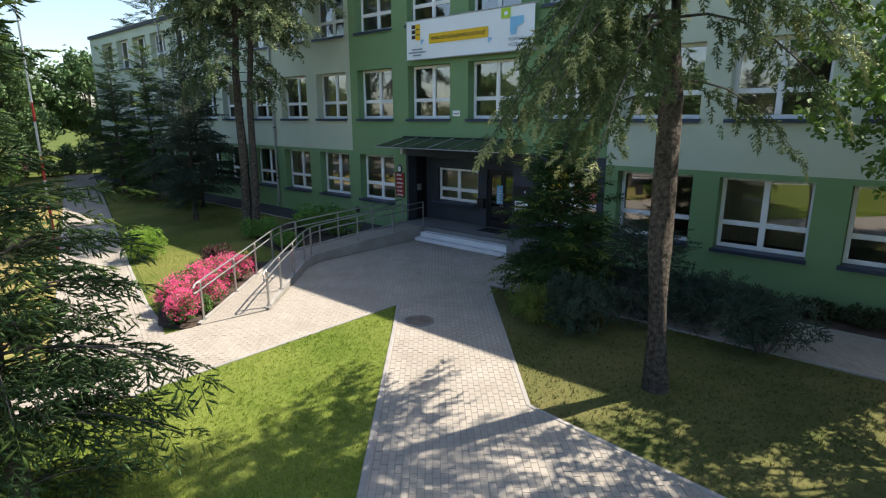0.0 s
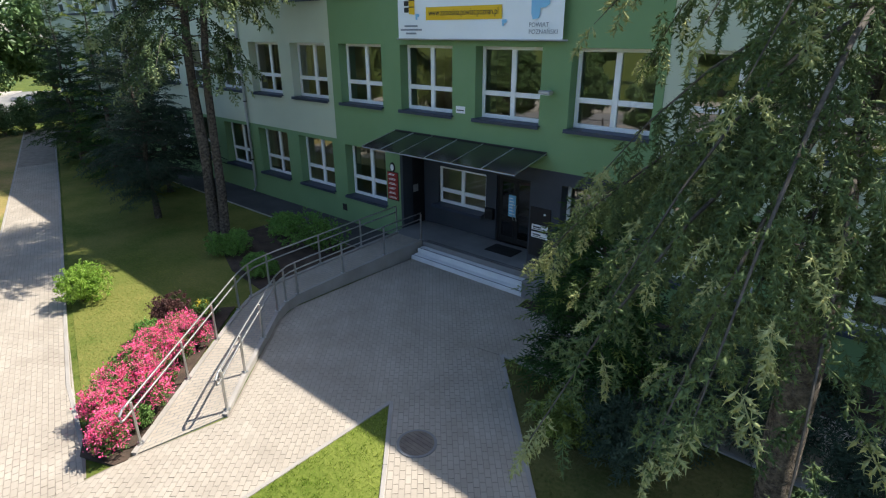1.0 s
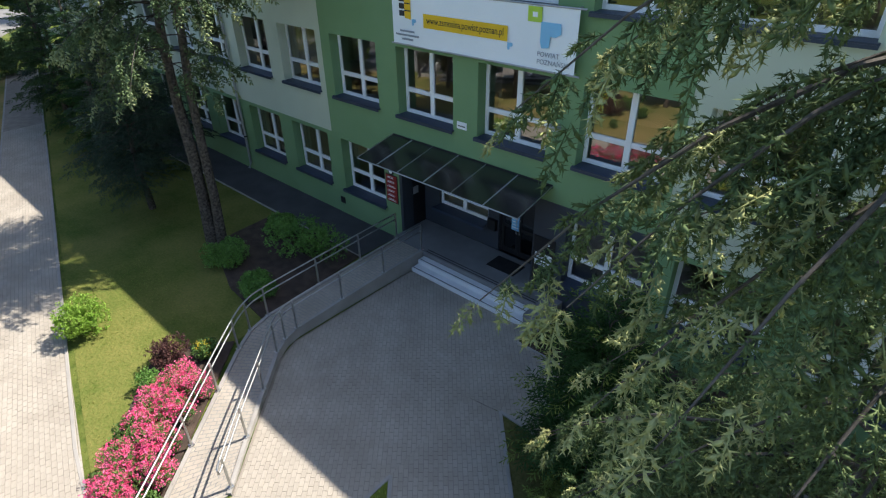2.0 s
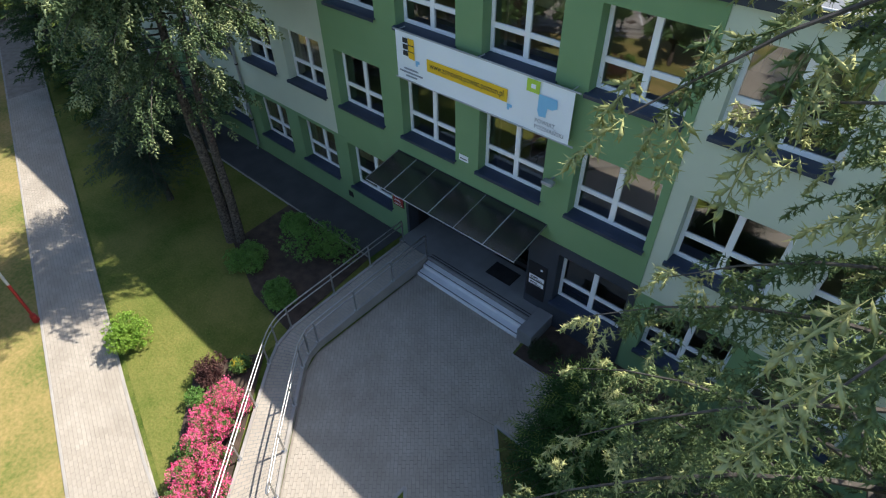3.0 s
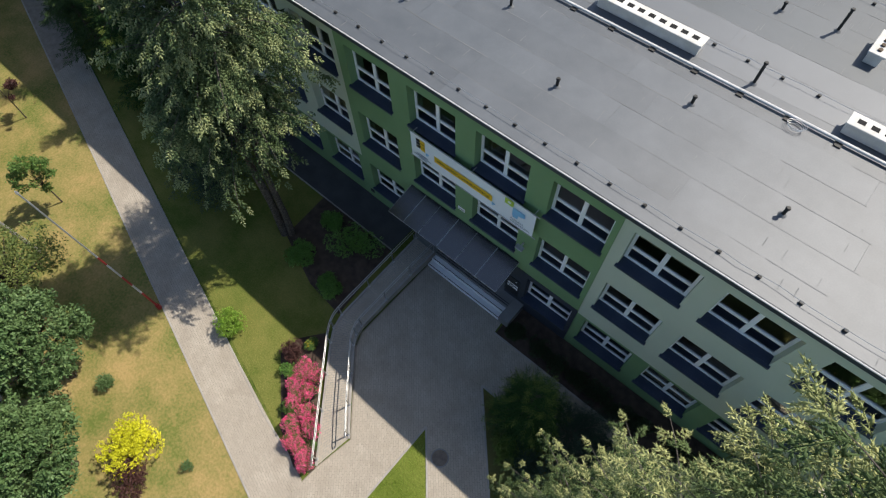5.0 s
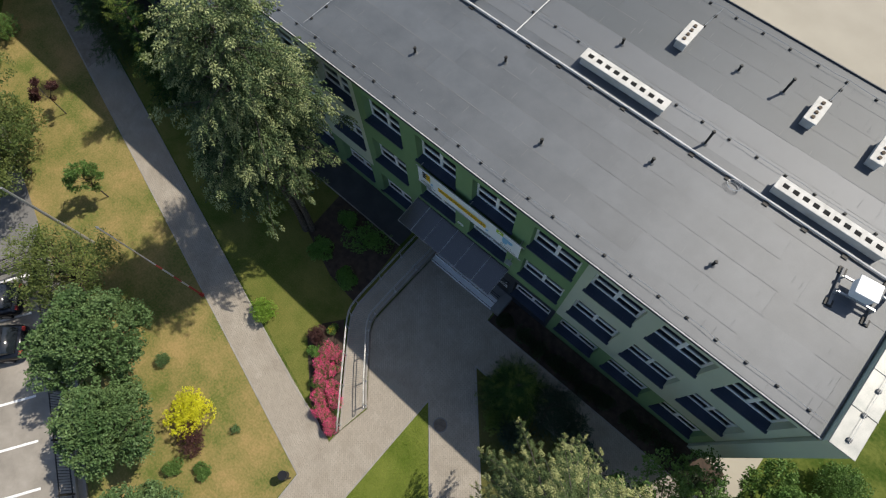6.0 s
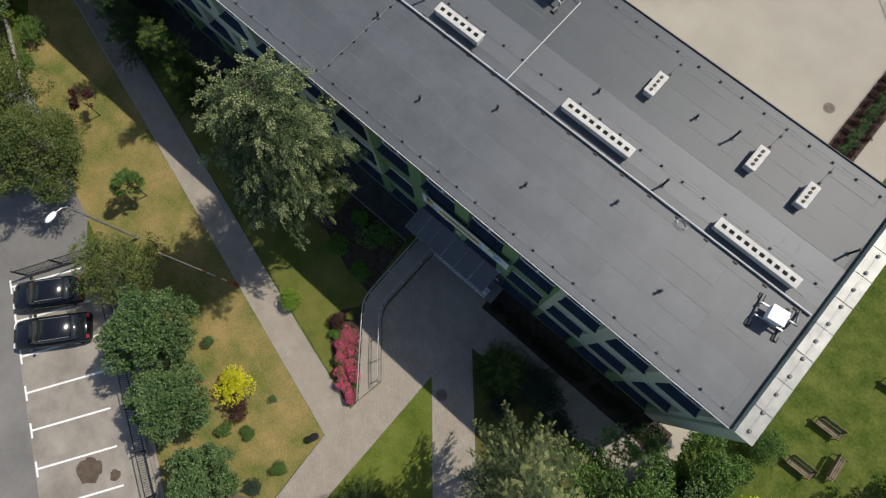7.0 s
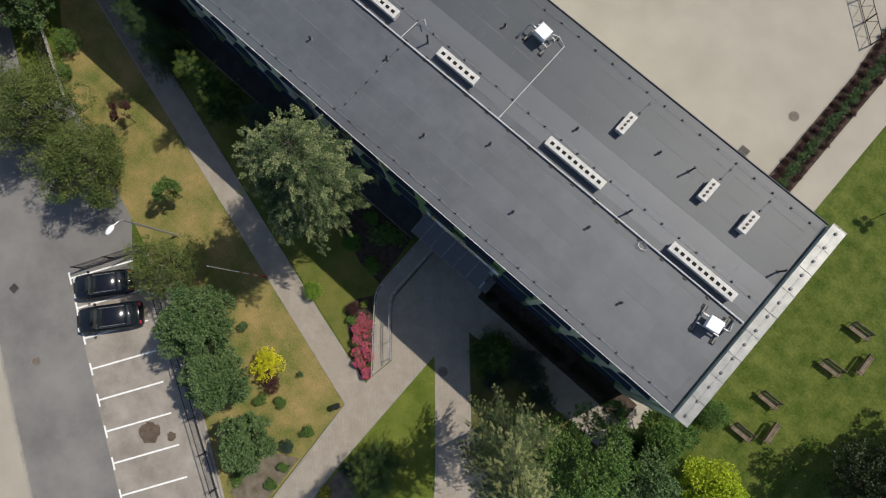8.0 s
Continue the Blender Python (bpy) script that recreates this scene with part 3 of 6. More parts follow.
blind = None
for k, f, drop in ((-1, 1, 0.7), (-2, 0, 0.9), (-1, 0, 0.95), (0, 0, 0.4), (4, 2, 0.35), (5, 0, 0.9), (-3, 2, 0.8), (-4, 1, 0.6), (2, 2, 0.3), (6, 1, 0.5)):
    z1 = FLOORS[f][1]
    b = bmesh.new()
    n = 9
    for i in range(n):
        xa = left_of(k) + 0.1 + i * (WIDE - 0.2) / n
        box(b, (xa, 0.402 + 0.008 * (i % 2), z1 - 1.9 * drop), (xa + (WIDE - 0.2) / n - 0.015, 0.408 + 0.008 * (i % 2), z1))
    tagged(part("window_blind", b, M_BLIND), "cream vertical-slat blind hanging behind a window", "blind", "window blinds")

# roof
tagged(part("roof", box(bmesh.new(), (X_WEST - 0.4, -0.10, EAVES), (X_EAST, DEEP + 0.02, 10.49)), M_ROOFBASE), "flat roof covered with grey bitumen felt", "roof", kind="structure")
ROOF = bpy.data.objects["roof"]
roof_rng = random.Random(4)
sheet_me = {}
# rows 6 and 7 get lighter felt, the rows behind them darker felt
for r in range(12):
    x = X_WEST - 0.38 - roof_rng.random() * 5
    while x < X_EAST - 0.05:
        x1 = min(x + 7.4, X_EAST - 0.02)
        xa = max(x, X_WEST - 0.38)
        if x1 - xa > 0.3:
            part("felt_sheet", box(bmesh.new(), (xa, -0.09 + r * 1.055, 10.48), (x1 - 0.004, 0.965 + r * 1.055, 10.496 + 0.003 * roof_rng.random())), M_ROOF_L if r in (6, 7) else M_ROOF if r < 6 else M_ROOF_N, ROOF)
        x += 7.4
for r in range(1, 12):
    b = bmesh.new()
    x = X_WEST + roof_rng.random()
    while x < X_EAST - 1:
        long = roof_rng.uniform(0.3, 2.6)
        w = roof_rng.uniform(0.006, 0.018)
        box(b, (x, -0.092 + r * 1.055 - w, 10.490), (min(x + long, X_EAST - 0.1), -0.092 + r * 1.055 + w, 10.5005))
        x += long + roof_rng.choice((0.05, 0.2, 0.6, 1.8))
    part("seam", b, M_ROOFBASE, ROOF, "pale worn felt seam")
for r in range(12):
    b = bmesh.new()
    for _ in range(46):
        x, y = roof_rng.uniform(X_WEST, X_EAST - 0.2), -0.09 + r * 1.055 + roof_rng.uniform(0.0, 0.6)
        w = roof_rng.uniform(0.004, 0.012)
        box(b, (x - w, y, 10.490), (x + w, y + roof_rng.uniform(0.12, 0.45), 10.5003))
    part("seam", b, M_ROOFBASE, ROOF, "short pale scuff across a felt sheet")
tagged(part("fascia", box(bmesh.new(), (X_WEST - 0.42, -0.135, 10.28), (X_EAST, -0.102, 10.50)), M_PLINTH), "anthracite sheet fascia under the eaves", "fascia", kind="structure")
tagged(part("gutter", tube(bmesh.new(), [(X_WEST - 0.42, -0.155, 10.50), (X_EAST, -0.155, 10.50)], 0.025, 8), M_POLEW), "thin pale metal drip edge along the eaves", "gutter", kind="structure")
tagged(part("fascia", box(bmesh.new(), (X_WEST - 0.42, DEEP + 0.022, 10.2), (X_EAST, DEEP + 0.06, 10.56)), M_PLINTH), "anthracite sheet fascia on the yard side", "fascia", kind="structure")

cap = thing("parapet_cap", (14.8, 0, 10.80), "pale zinc sheets covering the thick gable parapet", "parapet", kind="structure")
n = 9
for i in range(n):
    ya, yb = -0.22 + i * 12.9 / n, -0.22 + (i + 1) * 12.9 / n
    b = box(bmesh.new(), (-0.42, ya + 0.006, 0), (0.42, yb - 0.006, 0.05 + 0.006 * (i % 2)), 0.012)
    box(b, (-0.42, yb - 0.02, 0.05), (0.42, yb + 0.004, 0.075))
    part("zinc_sheet", b, M_SHEET, cap)
for i in range(14):
    b = bmesh.new()
    box(b, (-0.07, 0.2 + i * 0.93 - 0.07, 0.05), (0.07, 0.2 + i * 0.93 + 0.07, 0.13), 0.02)
    part("holder", b, M_RAMP, cap)
part("conductor_wire", tube(bmesh.new(), [(0, 0.1 + i * 0.5, 0.15 + 0.015 * math.sin(i * 2.1)) for i in range(26)], 0.007, 5), M_GALV, cap)

# entrance niche
NY = 1.0
wall("wall_niche_back", -2.5, 2.5, 0.45, 3.05, [(-1.85, 0.2, 1.25, 2.55), (0.62, 2.0, 0.45, 2.62)], M_PLINTH, "dark grey back wall of the entrance niche", y0=NY, thick=0.3)
for nm, xa, xb in (("wall_niche_west", -2.62, -2.5), ("wall_niche_east", 2.5, 2.62)):
    tagged(part(nm, box(bmesh.new(), (xa, 0.422, 0), (xb, NY + 0.3, 3.05)), M_DARK), "dark side wall of the entrance niche", "wall", kind="structure")
tagged(part("ceiling", box(bmesh.new(), (-2.62, 0.423, 3.052), (2.62, NY + 0.4, 3.25)), M_PLINTH), "dark ceiling of the entrance niche", "ceiling", kind="structure")
w_in = make_window(2.05, 1.30)
w_in.matrix_basis = pose(-1.85, NY - 0.22, 1.25)
tagged(part("window_blind", box(bmesh.new(), (-1.8, NY + 0.22, 1.3), (0.15, NY + 0.235, 2.5)), M_BLIND), "cream roller blind lowered behind the lobby window", "blind", "window blinds")
door = thing("door_1", (0.62, NY, 0.45), "black glazed double entrance door, closed", "door", kind="structure")
b = bmesh.new()
for a, c in (((0, 0.05, 0), (0.07, 0.15, 2.17)), ((1.31, 0.05, 0), (1.38, 0.15, 2.17)), ((0.07, 0.05, 2.10), (1.31, 0.15, 2.17))):
    box(b, a, c, 0.008)
part("door_frame", b, M_DARK, door)
for xa in (0.075, 0.695):
    b = bmesh.new()
    for a, c in (((xa, 0.07, 0.01), (xa + 0.09, 0.12, 2.09)), ((xa + 0.52, 0.07, 0.01), (xa + 0.61, 0.12, 2.09)), ((xa + 0.09, 0.07, 0.01), (xa + 0.52, 0.12, 0.2)),
                 ((xa + 0.09, 0.07, 1.98), (xa + 0.52, 0.12, 2.09)), ((xa + 0.09, 0.07, 0.9), (xa + 0.52, 0.12, 1.0))):
        box(b, a, c, 0.005)
    leaf = part("door_leaf", b, M_DARK, door)
    b = bmesh.new()
    box(b, (xa + 0.09, 0.09, 0.2), (xa + 0.52, 0.096, 1.98))
    part("pane", b, M_SMOKE, leaf)
    tb = tube(bmesh.new(), [(xa + (0.56 if xa < 0.3 else 0.05), 0.065, 0.8), (xa + (0.56 if xa < 0.3 else 0.05), 0.01, 0.83), (xa + (0.56 if xa < 0.3 else 0.05), 0.01, 1.27), (xa + (0.56 if xa < 0.3 else 0.05), 0.065, 1.3)], 0.014, 8)
    part("door_handle", tb, M_STEEL, leaf, "steel bar handle")
for nm, a, c, mm, lb in (("poster", (1.05, NY + 0.052, 1.35), (1.32, NY + 0.058, 2.05), M_BLUEP, "pale blue poster stuck inside the entrance door"),):
    b = box(bmesh.new(), a, c)
    o = tagged(part(nm, b, mm), lb, "poster")
    bb = bmesh.new()
    for i in range(6):
        box(bb, (a[0] + 0.03, a[1] - 0.004, a[2] + 0.08 + i * 0.1), (c[0] - 0.03 - 0.04 * (i % 3), a[1] - 0.002, a[2] + 0.11 + i * 0.1))
    part("print_bars", bb, M_WHITE, o)
board = thing("notice_board", (2.88, -0.07, 1.55), "black framed notice board with white sheets", "notice board")
part("backing", box(bmesh.new(), (-0.33, 0, -0.75), (0.33, 0.028, 0.7), 0.01), M_DARK, board)
for z, h, in ((0.12, 0.16), (-0.1, 0.16)):
    s = part("sheet", box(bmesh.new(), (-0.25, -0.006, z - h / 2), (0.27, -0.001, z + h / 2)), M_WHITE, board, "white paper notice")
    bb = bmesh.new()
    box(bb, (-0.2, -0.009, z - 0.01), (0.05, -0.0065, z + 0.03))
    box(bb, (-0.2, -0.009, z - 0.055), (0.2, -0.0065, z - 0.035))
    part("print_bars", bb, M_INK, s)
part("lock", box(bmesh.new(), (0.12, -0.03, 0.5), (0.18, -0.001, 0.56), 0.01), M_WHITE, board, "small white sensor")
plate = thing("name_plate", (-2.49, 0.55, 1.75), "small grey metal plate on the niche wall", "plate")
part("plate", box(bmesh.new(), (0, -0.12, -0.13), (0.015, 0.12, 0.13), 0.004), M_GALV, plate)

sign = thing("sign_stack", (-2.98, -0.055, 1.35), "stack of red enamel school plates under an oval emblem", "sign")
part("board", box(bmesh.new(), (-0.27, 0, 0), (0.27, 0.02, 1.0), 0.006), M_DARK, sign)
for i in range(6):
    p = part("plate", box(bmesh.new(), (-0.25, -0.014, 0.03 + i * 0.16), (0.25, -0.001, 0.03 + i * 0.16 + 0.145), 0.005), M_RED, sign, "red enamel plate")
    bb = bmesh.new()
    box(bb, (-0.19, -0.018, 0.075 + i * 0.16), (0.19 - 0.05 * (i % 3), -0.0145, 0.095 + i * 0.16))
    box(bb, (-0.15, -0.018, 0.115 + i * 0.16), (0.15 - 0.04 * (i % 2), -0.0145, 0.13 + i * 0.16))
    part("print_bars", bb, M_WHITE, p)
b = bmesh.new()
bmesh.ops.create_cone(b, cap_ends=True, segments=24, radius1=0.5, radius2=0.46, depth=1, matrix=Matrix.LocRotScale((0, -0.005, 1.15), Euler((radians(90), 0, 0)), (0.26, 0.34, 0.02)))
em = part("emblem", b, M_DARK, sign, "dark oval emblem plate")
b = bmesh.new()
bmesh.ops.create_cone(b, cap_ends=True, segments=20, radius1=0.5, radius2=0.5, depth=1, matrix=Matrix.LocRotScale((0, -0.017, 1.15), Euler((radians(90), 0, 0)), (0.16, 0.22, 0.006)))
part("emblem_field", b, M_WHITE, em, "pale emblem shape")

# canopy
canopy = thing("canopy", (0, 0, 0), "dark smoked-glass canopy with pale joints over the entrance", "canopy")
CX0, CX1, CYB, CYF, CZB, CZF = -2.78, 2.95, -0.05, -1.50, 3.76, 3.46


def slope_pt(x, f, dz=0.0):
    return (x, CYB + (CYF - CYB) * f, CZB + (CZF - CZB) * f + dz)


joints = [CX0, -1.12, 0.85, CX1]
for xa, xb in zip(joints, joints[1:]):
    b = bmesh.new()
    q = [slope_pt(xa + 0.012, 0), slope_pt(xb - 0.012, 0), slope_pt(xb - 0.012, 1), slope_pt(xa + 0.012, 1)]
    top = [b.verts.new((x, y, z + 0.008)) for x, y, z in q]
    bot = [b.verts.new((x, y, z - 0.004)) for x, y, z in q]
    b.faces.new(top[::-1]), b.faces.new(bot)
    for i in range(4):
        b.faces.new((top[i], top[(i + 1) % 4], bot[(i + 1) % 4], bot[i]))
    part("glass_panel", b, M_CANOPY, canopy, "dark smoked glass panel")
for x in joints:
    b = bmesh.new()
    tube(b, [slope_pt(x, 0, 0.006), slope_pt(x, 1.0, 0.006)], 0.014, 6)
    part("joint_strip", b, M_STEEL, canopy, "pale joint strip")
for x in (-1.95, -0.13, 1.9):
    b = bmesh.new()
    tube(b, [slope_pt(x, 0, 0.002), slope_pt(x, 1.0, 0.002)], 0.022, 6)
    tube(b, [(x, -0.05, 3.36), slope_pt(x, 0.75, -0.05)], 0.016, 6)
    part("bracket", b, M_GALV, canopy, "grey steel bracket")
part("front_rail", tube(bmesh.new(), [slope_pt(CX0, 1, -0.02), slope_pt(CX1, 1, -0.02)], 0.018, 6), M_GALV, canopy)
part("wall_rail", box(bmesh.new(), (CX0, -0.062, 3.70), (CX1, -0.042, 3.80)), M_DARK, canopy)

# steps, landing, ramp
tagged(part("landing", box(bmesh.new(), (-2.5, -0.60, 0), (3.1, NY, 0.45), 0.01), M_RAMP), "grey tiled landing before the entrance door", "landing", kind="structure")
for i, (ya, yb, z) in enumerate(((-1.18, -0.88, 0.15), (-0.88, -0.602, 0.30))):
    tagged(part("step", box(bmesh.new(), (-1.08, ya, 0), (3.1, yb - 0.002, z), 0.012), M_STEP), "pale stone entrance step with dark grip lines", "step", "entrance steps", "structure")
    b = bmesh.new()
    box(b, (-1.06, ya + 0.05, z), (3.08, ya + 0.075, z + 0.004))
    tagged(part("grip_strip", b, M_DARK), "dark grip strip on a step", "strip", kind="structure")
for ya in (-0.54, -0.44):
    tagged(part("grip_strip", box(bmesh.new(), (-1.06, ya, 0.45), (3.08, ya + 0.03, 0.454)), M_DARK), "dark grip strip on the landing", "strip", kind="structure")
tagged(part("step_cheek", box(bmesh.new(), (3.105, -1.2, 0), (3.62, -0.05, 0.52), 0.015), M_RAMP), "pale concrete cheek block beside the steps", "block", kind="structure")
mat_ob = part("door_mat", box(bmesh.new(), (0.85, 0.1, 0.452), (1.85, 0.75, 0.466), 0.004), M_TYRE)
tagged(mat_ob, "dark rubber door mat on the landing", "door mat")
box_ = thing("letter_box", (0.42, NY, 1.15), "black letter box on the entrance wall", "letter box")
part("body", box(bmesh.new(), (-0.16, -0.14, 0), (0.16, -0.002, 0.36), 0.012), M_DARK, box_)
part("flap", box(bmesh.new(), (-0.13, -0.15, 0.26), (0.13, -0.1405, 0.31)), M_IRON, box_)

OUTER = [(-2.28, -0.62), (-2.28, -2.2), (-2.28, -3.8), (-2.26, -5.55), (-2.10, -6.2), (-1.72, -6.78), (-0.85, -7.85), (0.10, -9.0), (1.45, -10.62)]
INNER = [(-1.16, -0.62), (-1.2, -2.2), (-1.22, -3.8), (-1.22, -5.35), (-1.12, -5.78), (-0.88, -6.2), (-0.08, -7.12), (0.78, -8.1), (1.68, -9.06)]
RAMP_Z = [0.44, 0.38, 0.31, 0.235, 0.205, 0.18, 0.125, 0.07, 0.012]
b = bmesh.new()
rows = []
for (ox, oy), (ix, iy), z in zip(OUTER, INNER, RAMP_Z):
    rows.append([b.verts.new(p) for p in ((ox, oy, 0), (ox, oy, z + 0.012), (ix, iy, z + 0.012), (ix, iy, 0))])
for p, q in zip(rows, rows[1:]):
    for i in range(3):
        b.faces.new((p[i], q[i], q[i + 1], p[i + 1]))
b.faces.new(rows[0]), b.faces.new(rows[-1][::-1])
bmesh.ops.recalc_face_normals(b, faces=b.faces[:])
tagged(part("ramp", b, M_RAMP), "grey access ramp curving up to the entrance", "ramp", kind="structure")


ramp_ob = bpy.data.objects["ramp"]
rv, rf = [], []
lengths = [0.0]
for (a, c) in zip([((o[0] + i[0]) / 2, (o[1] + i[1]) / 2) for o, i in zip(OUTER, INNER)], [((o[0] + i[0]) / 2, (o[1] + i[1]) / 2) for o, i in zip(OUTER[1:], INNER[1:])]):
    lengths.append(lengths[-1] + math.hypot(c[0] - a[0], c[1] - a[1]))


def ramp_at(sv, u):
    o = [np.interp(sv, lengths, [p[k] for p in OUTER]) for k in (0, 1)]
    i_ = [np.interp(sv, lengths, [p[k] for p in INNER]) for k in (0, 1)]
    return (o[0] + (i_[0] - o[0]) * u, o[1] + (i_[1] - o[1]) * u, float(np.interp(sv, lengths, RAMP_Z)) + 0.016)


for r in range(int(lengths[-1] / 0.1) + 1):
    for c in range(6):
        ua, ub = max(0.0, (c - 0.5 * (r % 2)) / 5.5), min(1.0, (c + 1 - 0.5 * (r % 2)) / 5.5)
        if ub - ua < 0.02:
            continue
        k = len(rv)
        rv += [ramp_at(r * 0.1 + 0.006, ua + 0.006), ramp_at(r * 0.1 + 0.006, ub - 0.006), ramp_at(r * 0.1 + 0.094, ub - 0.006), ramp_at(r * 0.1 + 0.094, ua + 0.006)]
        rf.append((k, k + 1, k + 2, k + 3))
tagged(array_mesh("paving_blocks", rv, rf, M_PAVER, ramp_ob), kind="stuff")


def kerb_run(pts, zs, w, lift, label):
    b = bmesh.new()
    for (p, za), (q, zb) in zip(zip(pts, zs), list(zip(pts, zs))[1:]):
        d = Vector((q[0] - p[0], q[1] - p[1], 0)).normalized()
        s = Vector((-d.y, d.x, 0)) * w / 2
        vs = []
        for c, z in ((p, za), (q, zb)):
            c = Vector((*c, 0))
            vs.append([b.verts.new(v) for v in (c - s, c - s + Vector((0, 0, z + lift)), c + s + Vector((0, 0, z + lift)), c + s)])
        for i in range(3):
            b.faces.new((vs[0][i], vs[1][i], vs[1][i + 1], vs[0][i + 1]))
        b.faces.new(vs[0]), b.faces.new(vs[1][::-1])
    bmesh.ops.recalc_face_normals(b, faces=b.faces[:])
    return tagged(part("ramp_kerb", b, M_EDGE), label, "kerb", "ramp kerbs", "structure")


kerb_run(OUTER, RAMP_Z, 0.09, 0.06, "pale concrete kerb along the ramp")
kerb_run(INNER, RAMP_Z, 0.09, 0.06, "pale concrete kerb along the ramp")


def handrail(pts, zs, post_at, label):
    t = thing("handrail", (0, 0, 0), label, "handrail", "ramp handrails")
    fine = []
    for i in range(len(pts) - 1):
        for j in range(6):
            u = j / 6
            p0, p1, p2, p3 = (np.array((*pts[min(max(i + o, 0), len(pts) - 1)], zs[min(max(i + o, 0), len(pts) - 1)])) for o in (-1, 0, 1, 2))
            fine.append(tuple(0.5 * ((2 * p1) + (p2 - p0) * u + (2 * p0 - 5 * p1 + 4 * p2 - p3) * u ** 2 + (3 * p1 - p0 - 3 * p2 + p3) * u ** 3)))
    fine.append((*pts[-1], zs[-1]))
    for h in (0.96, 0.76):
        line = [(x, y, z + h) for x, y, z in fine]
        if h < 0.9:
            line = line + [(line[-1][0] + 0.06, line[-1][1] - 0.07, line[-1][2] + 0.02)]
        part("top_rail" if h > 0.9 else "lower_rail", tube(bmesh.new(), line, 0.020, 8), M_STEEL, t, smooth=True)
    step = len(fine) - 1
    for f in post_at:
        x, y, z = fine[round(f * step)]
        b = bmesh.new()
        box(b, (x - 0.022, y - 0.022, max(z - 0.05, 0.01)), (x + 0.022, y + 0.022, z + 0.93), 0.004)
        p = part("post", b, M_STEEL, t)
        part("foot_plate", box(bmesh.new(), (x - 0.055, y - 0.055, z + 0.06), (x + 0.055, y + 0.055, z + 0.072)), M_STEEL, p)
    part("end_bend", tube(bmesh.new(), [(fine[-1][0], fine[-1][1], fine[-1][2] + 0.96), (fine[-1][0] + 0.07, fine[-1][1] - 0.08, fine[-1][2] + 0.90), (fine[-1][0] + 0.06, fine[-1][1] - 0.07, fine[-1][2] + 0.78)], 0.024, 8), M_STEEL, t)


handrail(OUTER, RAMP_Z, (0.0, 0.125, 0.25, 0.375, 0.5, 0.62, 0.75, 0.875, 0.985), "brushed steel double handrail on the bed side of the ramp")
handrail(INNER, RAMP_Z, (0.0, 0.125, 0.25, 0.375, 0.5, 0.62, 0.75, 0.875, 0.985), "brushed steel double handrail on the forecourt side of the ramp")

# banner
BX0, BX1, BZ0, BZ1, BY = -2.22, 3.32, 6.58, 7.92, -0.29
banner = thing("banner", (0, 0, 0), "white printed vinyl banner hung across the green facade", "banner")
verts, faces = [], []
nx, nz = 40, 8
for j in range(nz + 1):
    for i in range(nx + 1):
        u, v = i / nx, j / nz
        verts.append((BX0 + (BX1 - BX0) * u, BY + 0.012 * math.sin(u * 19) * (1 - v) - 0.01 * math.sin(u * 5 + 1), BZ0 + (BZ1 - BZ0) * v - 0.02 * math.sin(u * math.pi)))
for j in range(nz):
    for i in range(nx):
        a = j * (nx + 1) + i
        faces.append((a, a + 1, a + nx + 2, a + nx + 1))
array_mesh("sheet", verts, faces, M_BANNER, banner, True)
for z, nm in ((BZ1, "top_bar"), (BZ0 - 0.01, "bottom_bar")):
    part(nm, tube(bmesh.new(), [(BX0 - 0.08, BY, z), (BX1 + 0.14, BY, z)], 0.022, 8), M_GALV, banner)
for x in (BX0 + 0.1, 0.6, BX1 - 0.1):
    for z in (BZ1, BZ0 - 0.01):
        part("bracket", tube(bmesh.new(), [(x, BY, z), (x, -0.03, z)], 0.015, 6), M_GALV, banner)
PY = BY - 0.028


def flat(name, polys, material, label="", lift=0.0):
    b = bmesh.new()
    for poly in polys:
        lo = [b.verts.new((x, PY + 0.003 - lift, z)) for x, z in poly]
        hi = [b.verts.new((x, PY - lift, z)) for x, z in poly]
        b.faces.new(hi)
        for i in range(len(poly)):
            b.faces.new((lo[i], lo[(i + 1) % len(poly)], hi[(i + 1) % len(poly)], hi[i]))
    bmesh.ops.recalc_face_normals(b, faces=b.faces[:])
    return part(name, b, material, banner, label)


def rect(x0, z0, x1, z1):
    return [(x0, z0), (x1, z0), (x1, z1), (x0, z1)]


W, H = BX1 - BX0, BZ1 - BZ0
flat("yellow_strip", [rect(BX0 + 0.205 * W, BZ0 + 0.37 * H, BX0 + 0.68 * W, BZ0 + 0.62 * H)], M_YELLOW, "yellow printed strip")
flat("emblem_yellow", [[(BX0 + 0.085 * W, BZ0 + 0.50 * H), (BX0 + 0.125 * W, BZ0 + 0.48 * H), (BX0 + 0.125 * W, BZ0 + 0.90 * H), (BX0 + 0.085 * W, BZ0 + 0.90 * H)]], M_YELLOW, "yellow printed emblem")
flat("emblem_dark", [rect(BX0 + 0.05 * W, BZ0 + (0.53 + 0.13 * i) * H, BX0 + 0.084 * W, BZ0 + (0.63 + 0.13 * i) * H) for i in range(3)] + [rect(BX0 + 0.085 * W, BZ0 + (0.625 + 0.13 * i) * H, BX0 + 0.125 * W, BZ0 + (0.645 + 0.13 * i) * H) for i in range(2)], M_INK, "black printed emblem bars", 0.003)


def heart(cx, cz, s):
    return [(cx - s, cz + s), (cx + s * 0.9, cz + s), (cx + s, cz + 0.2 * s), (cx + 0.5 * s, cz - 0.1 * s), (cx, cz - 0.1 * s), (cx - 0.1 * s, cz - s), (cx - 0.8 * s, cz - 1.1 * s), (cx - s, cz - 0.6 * s)]


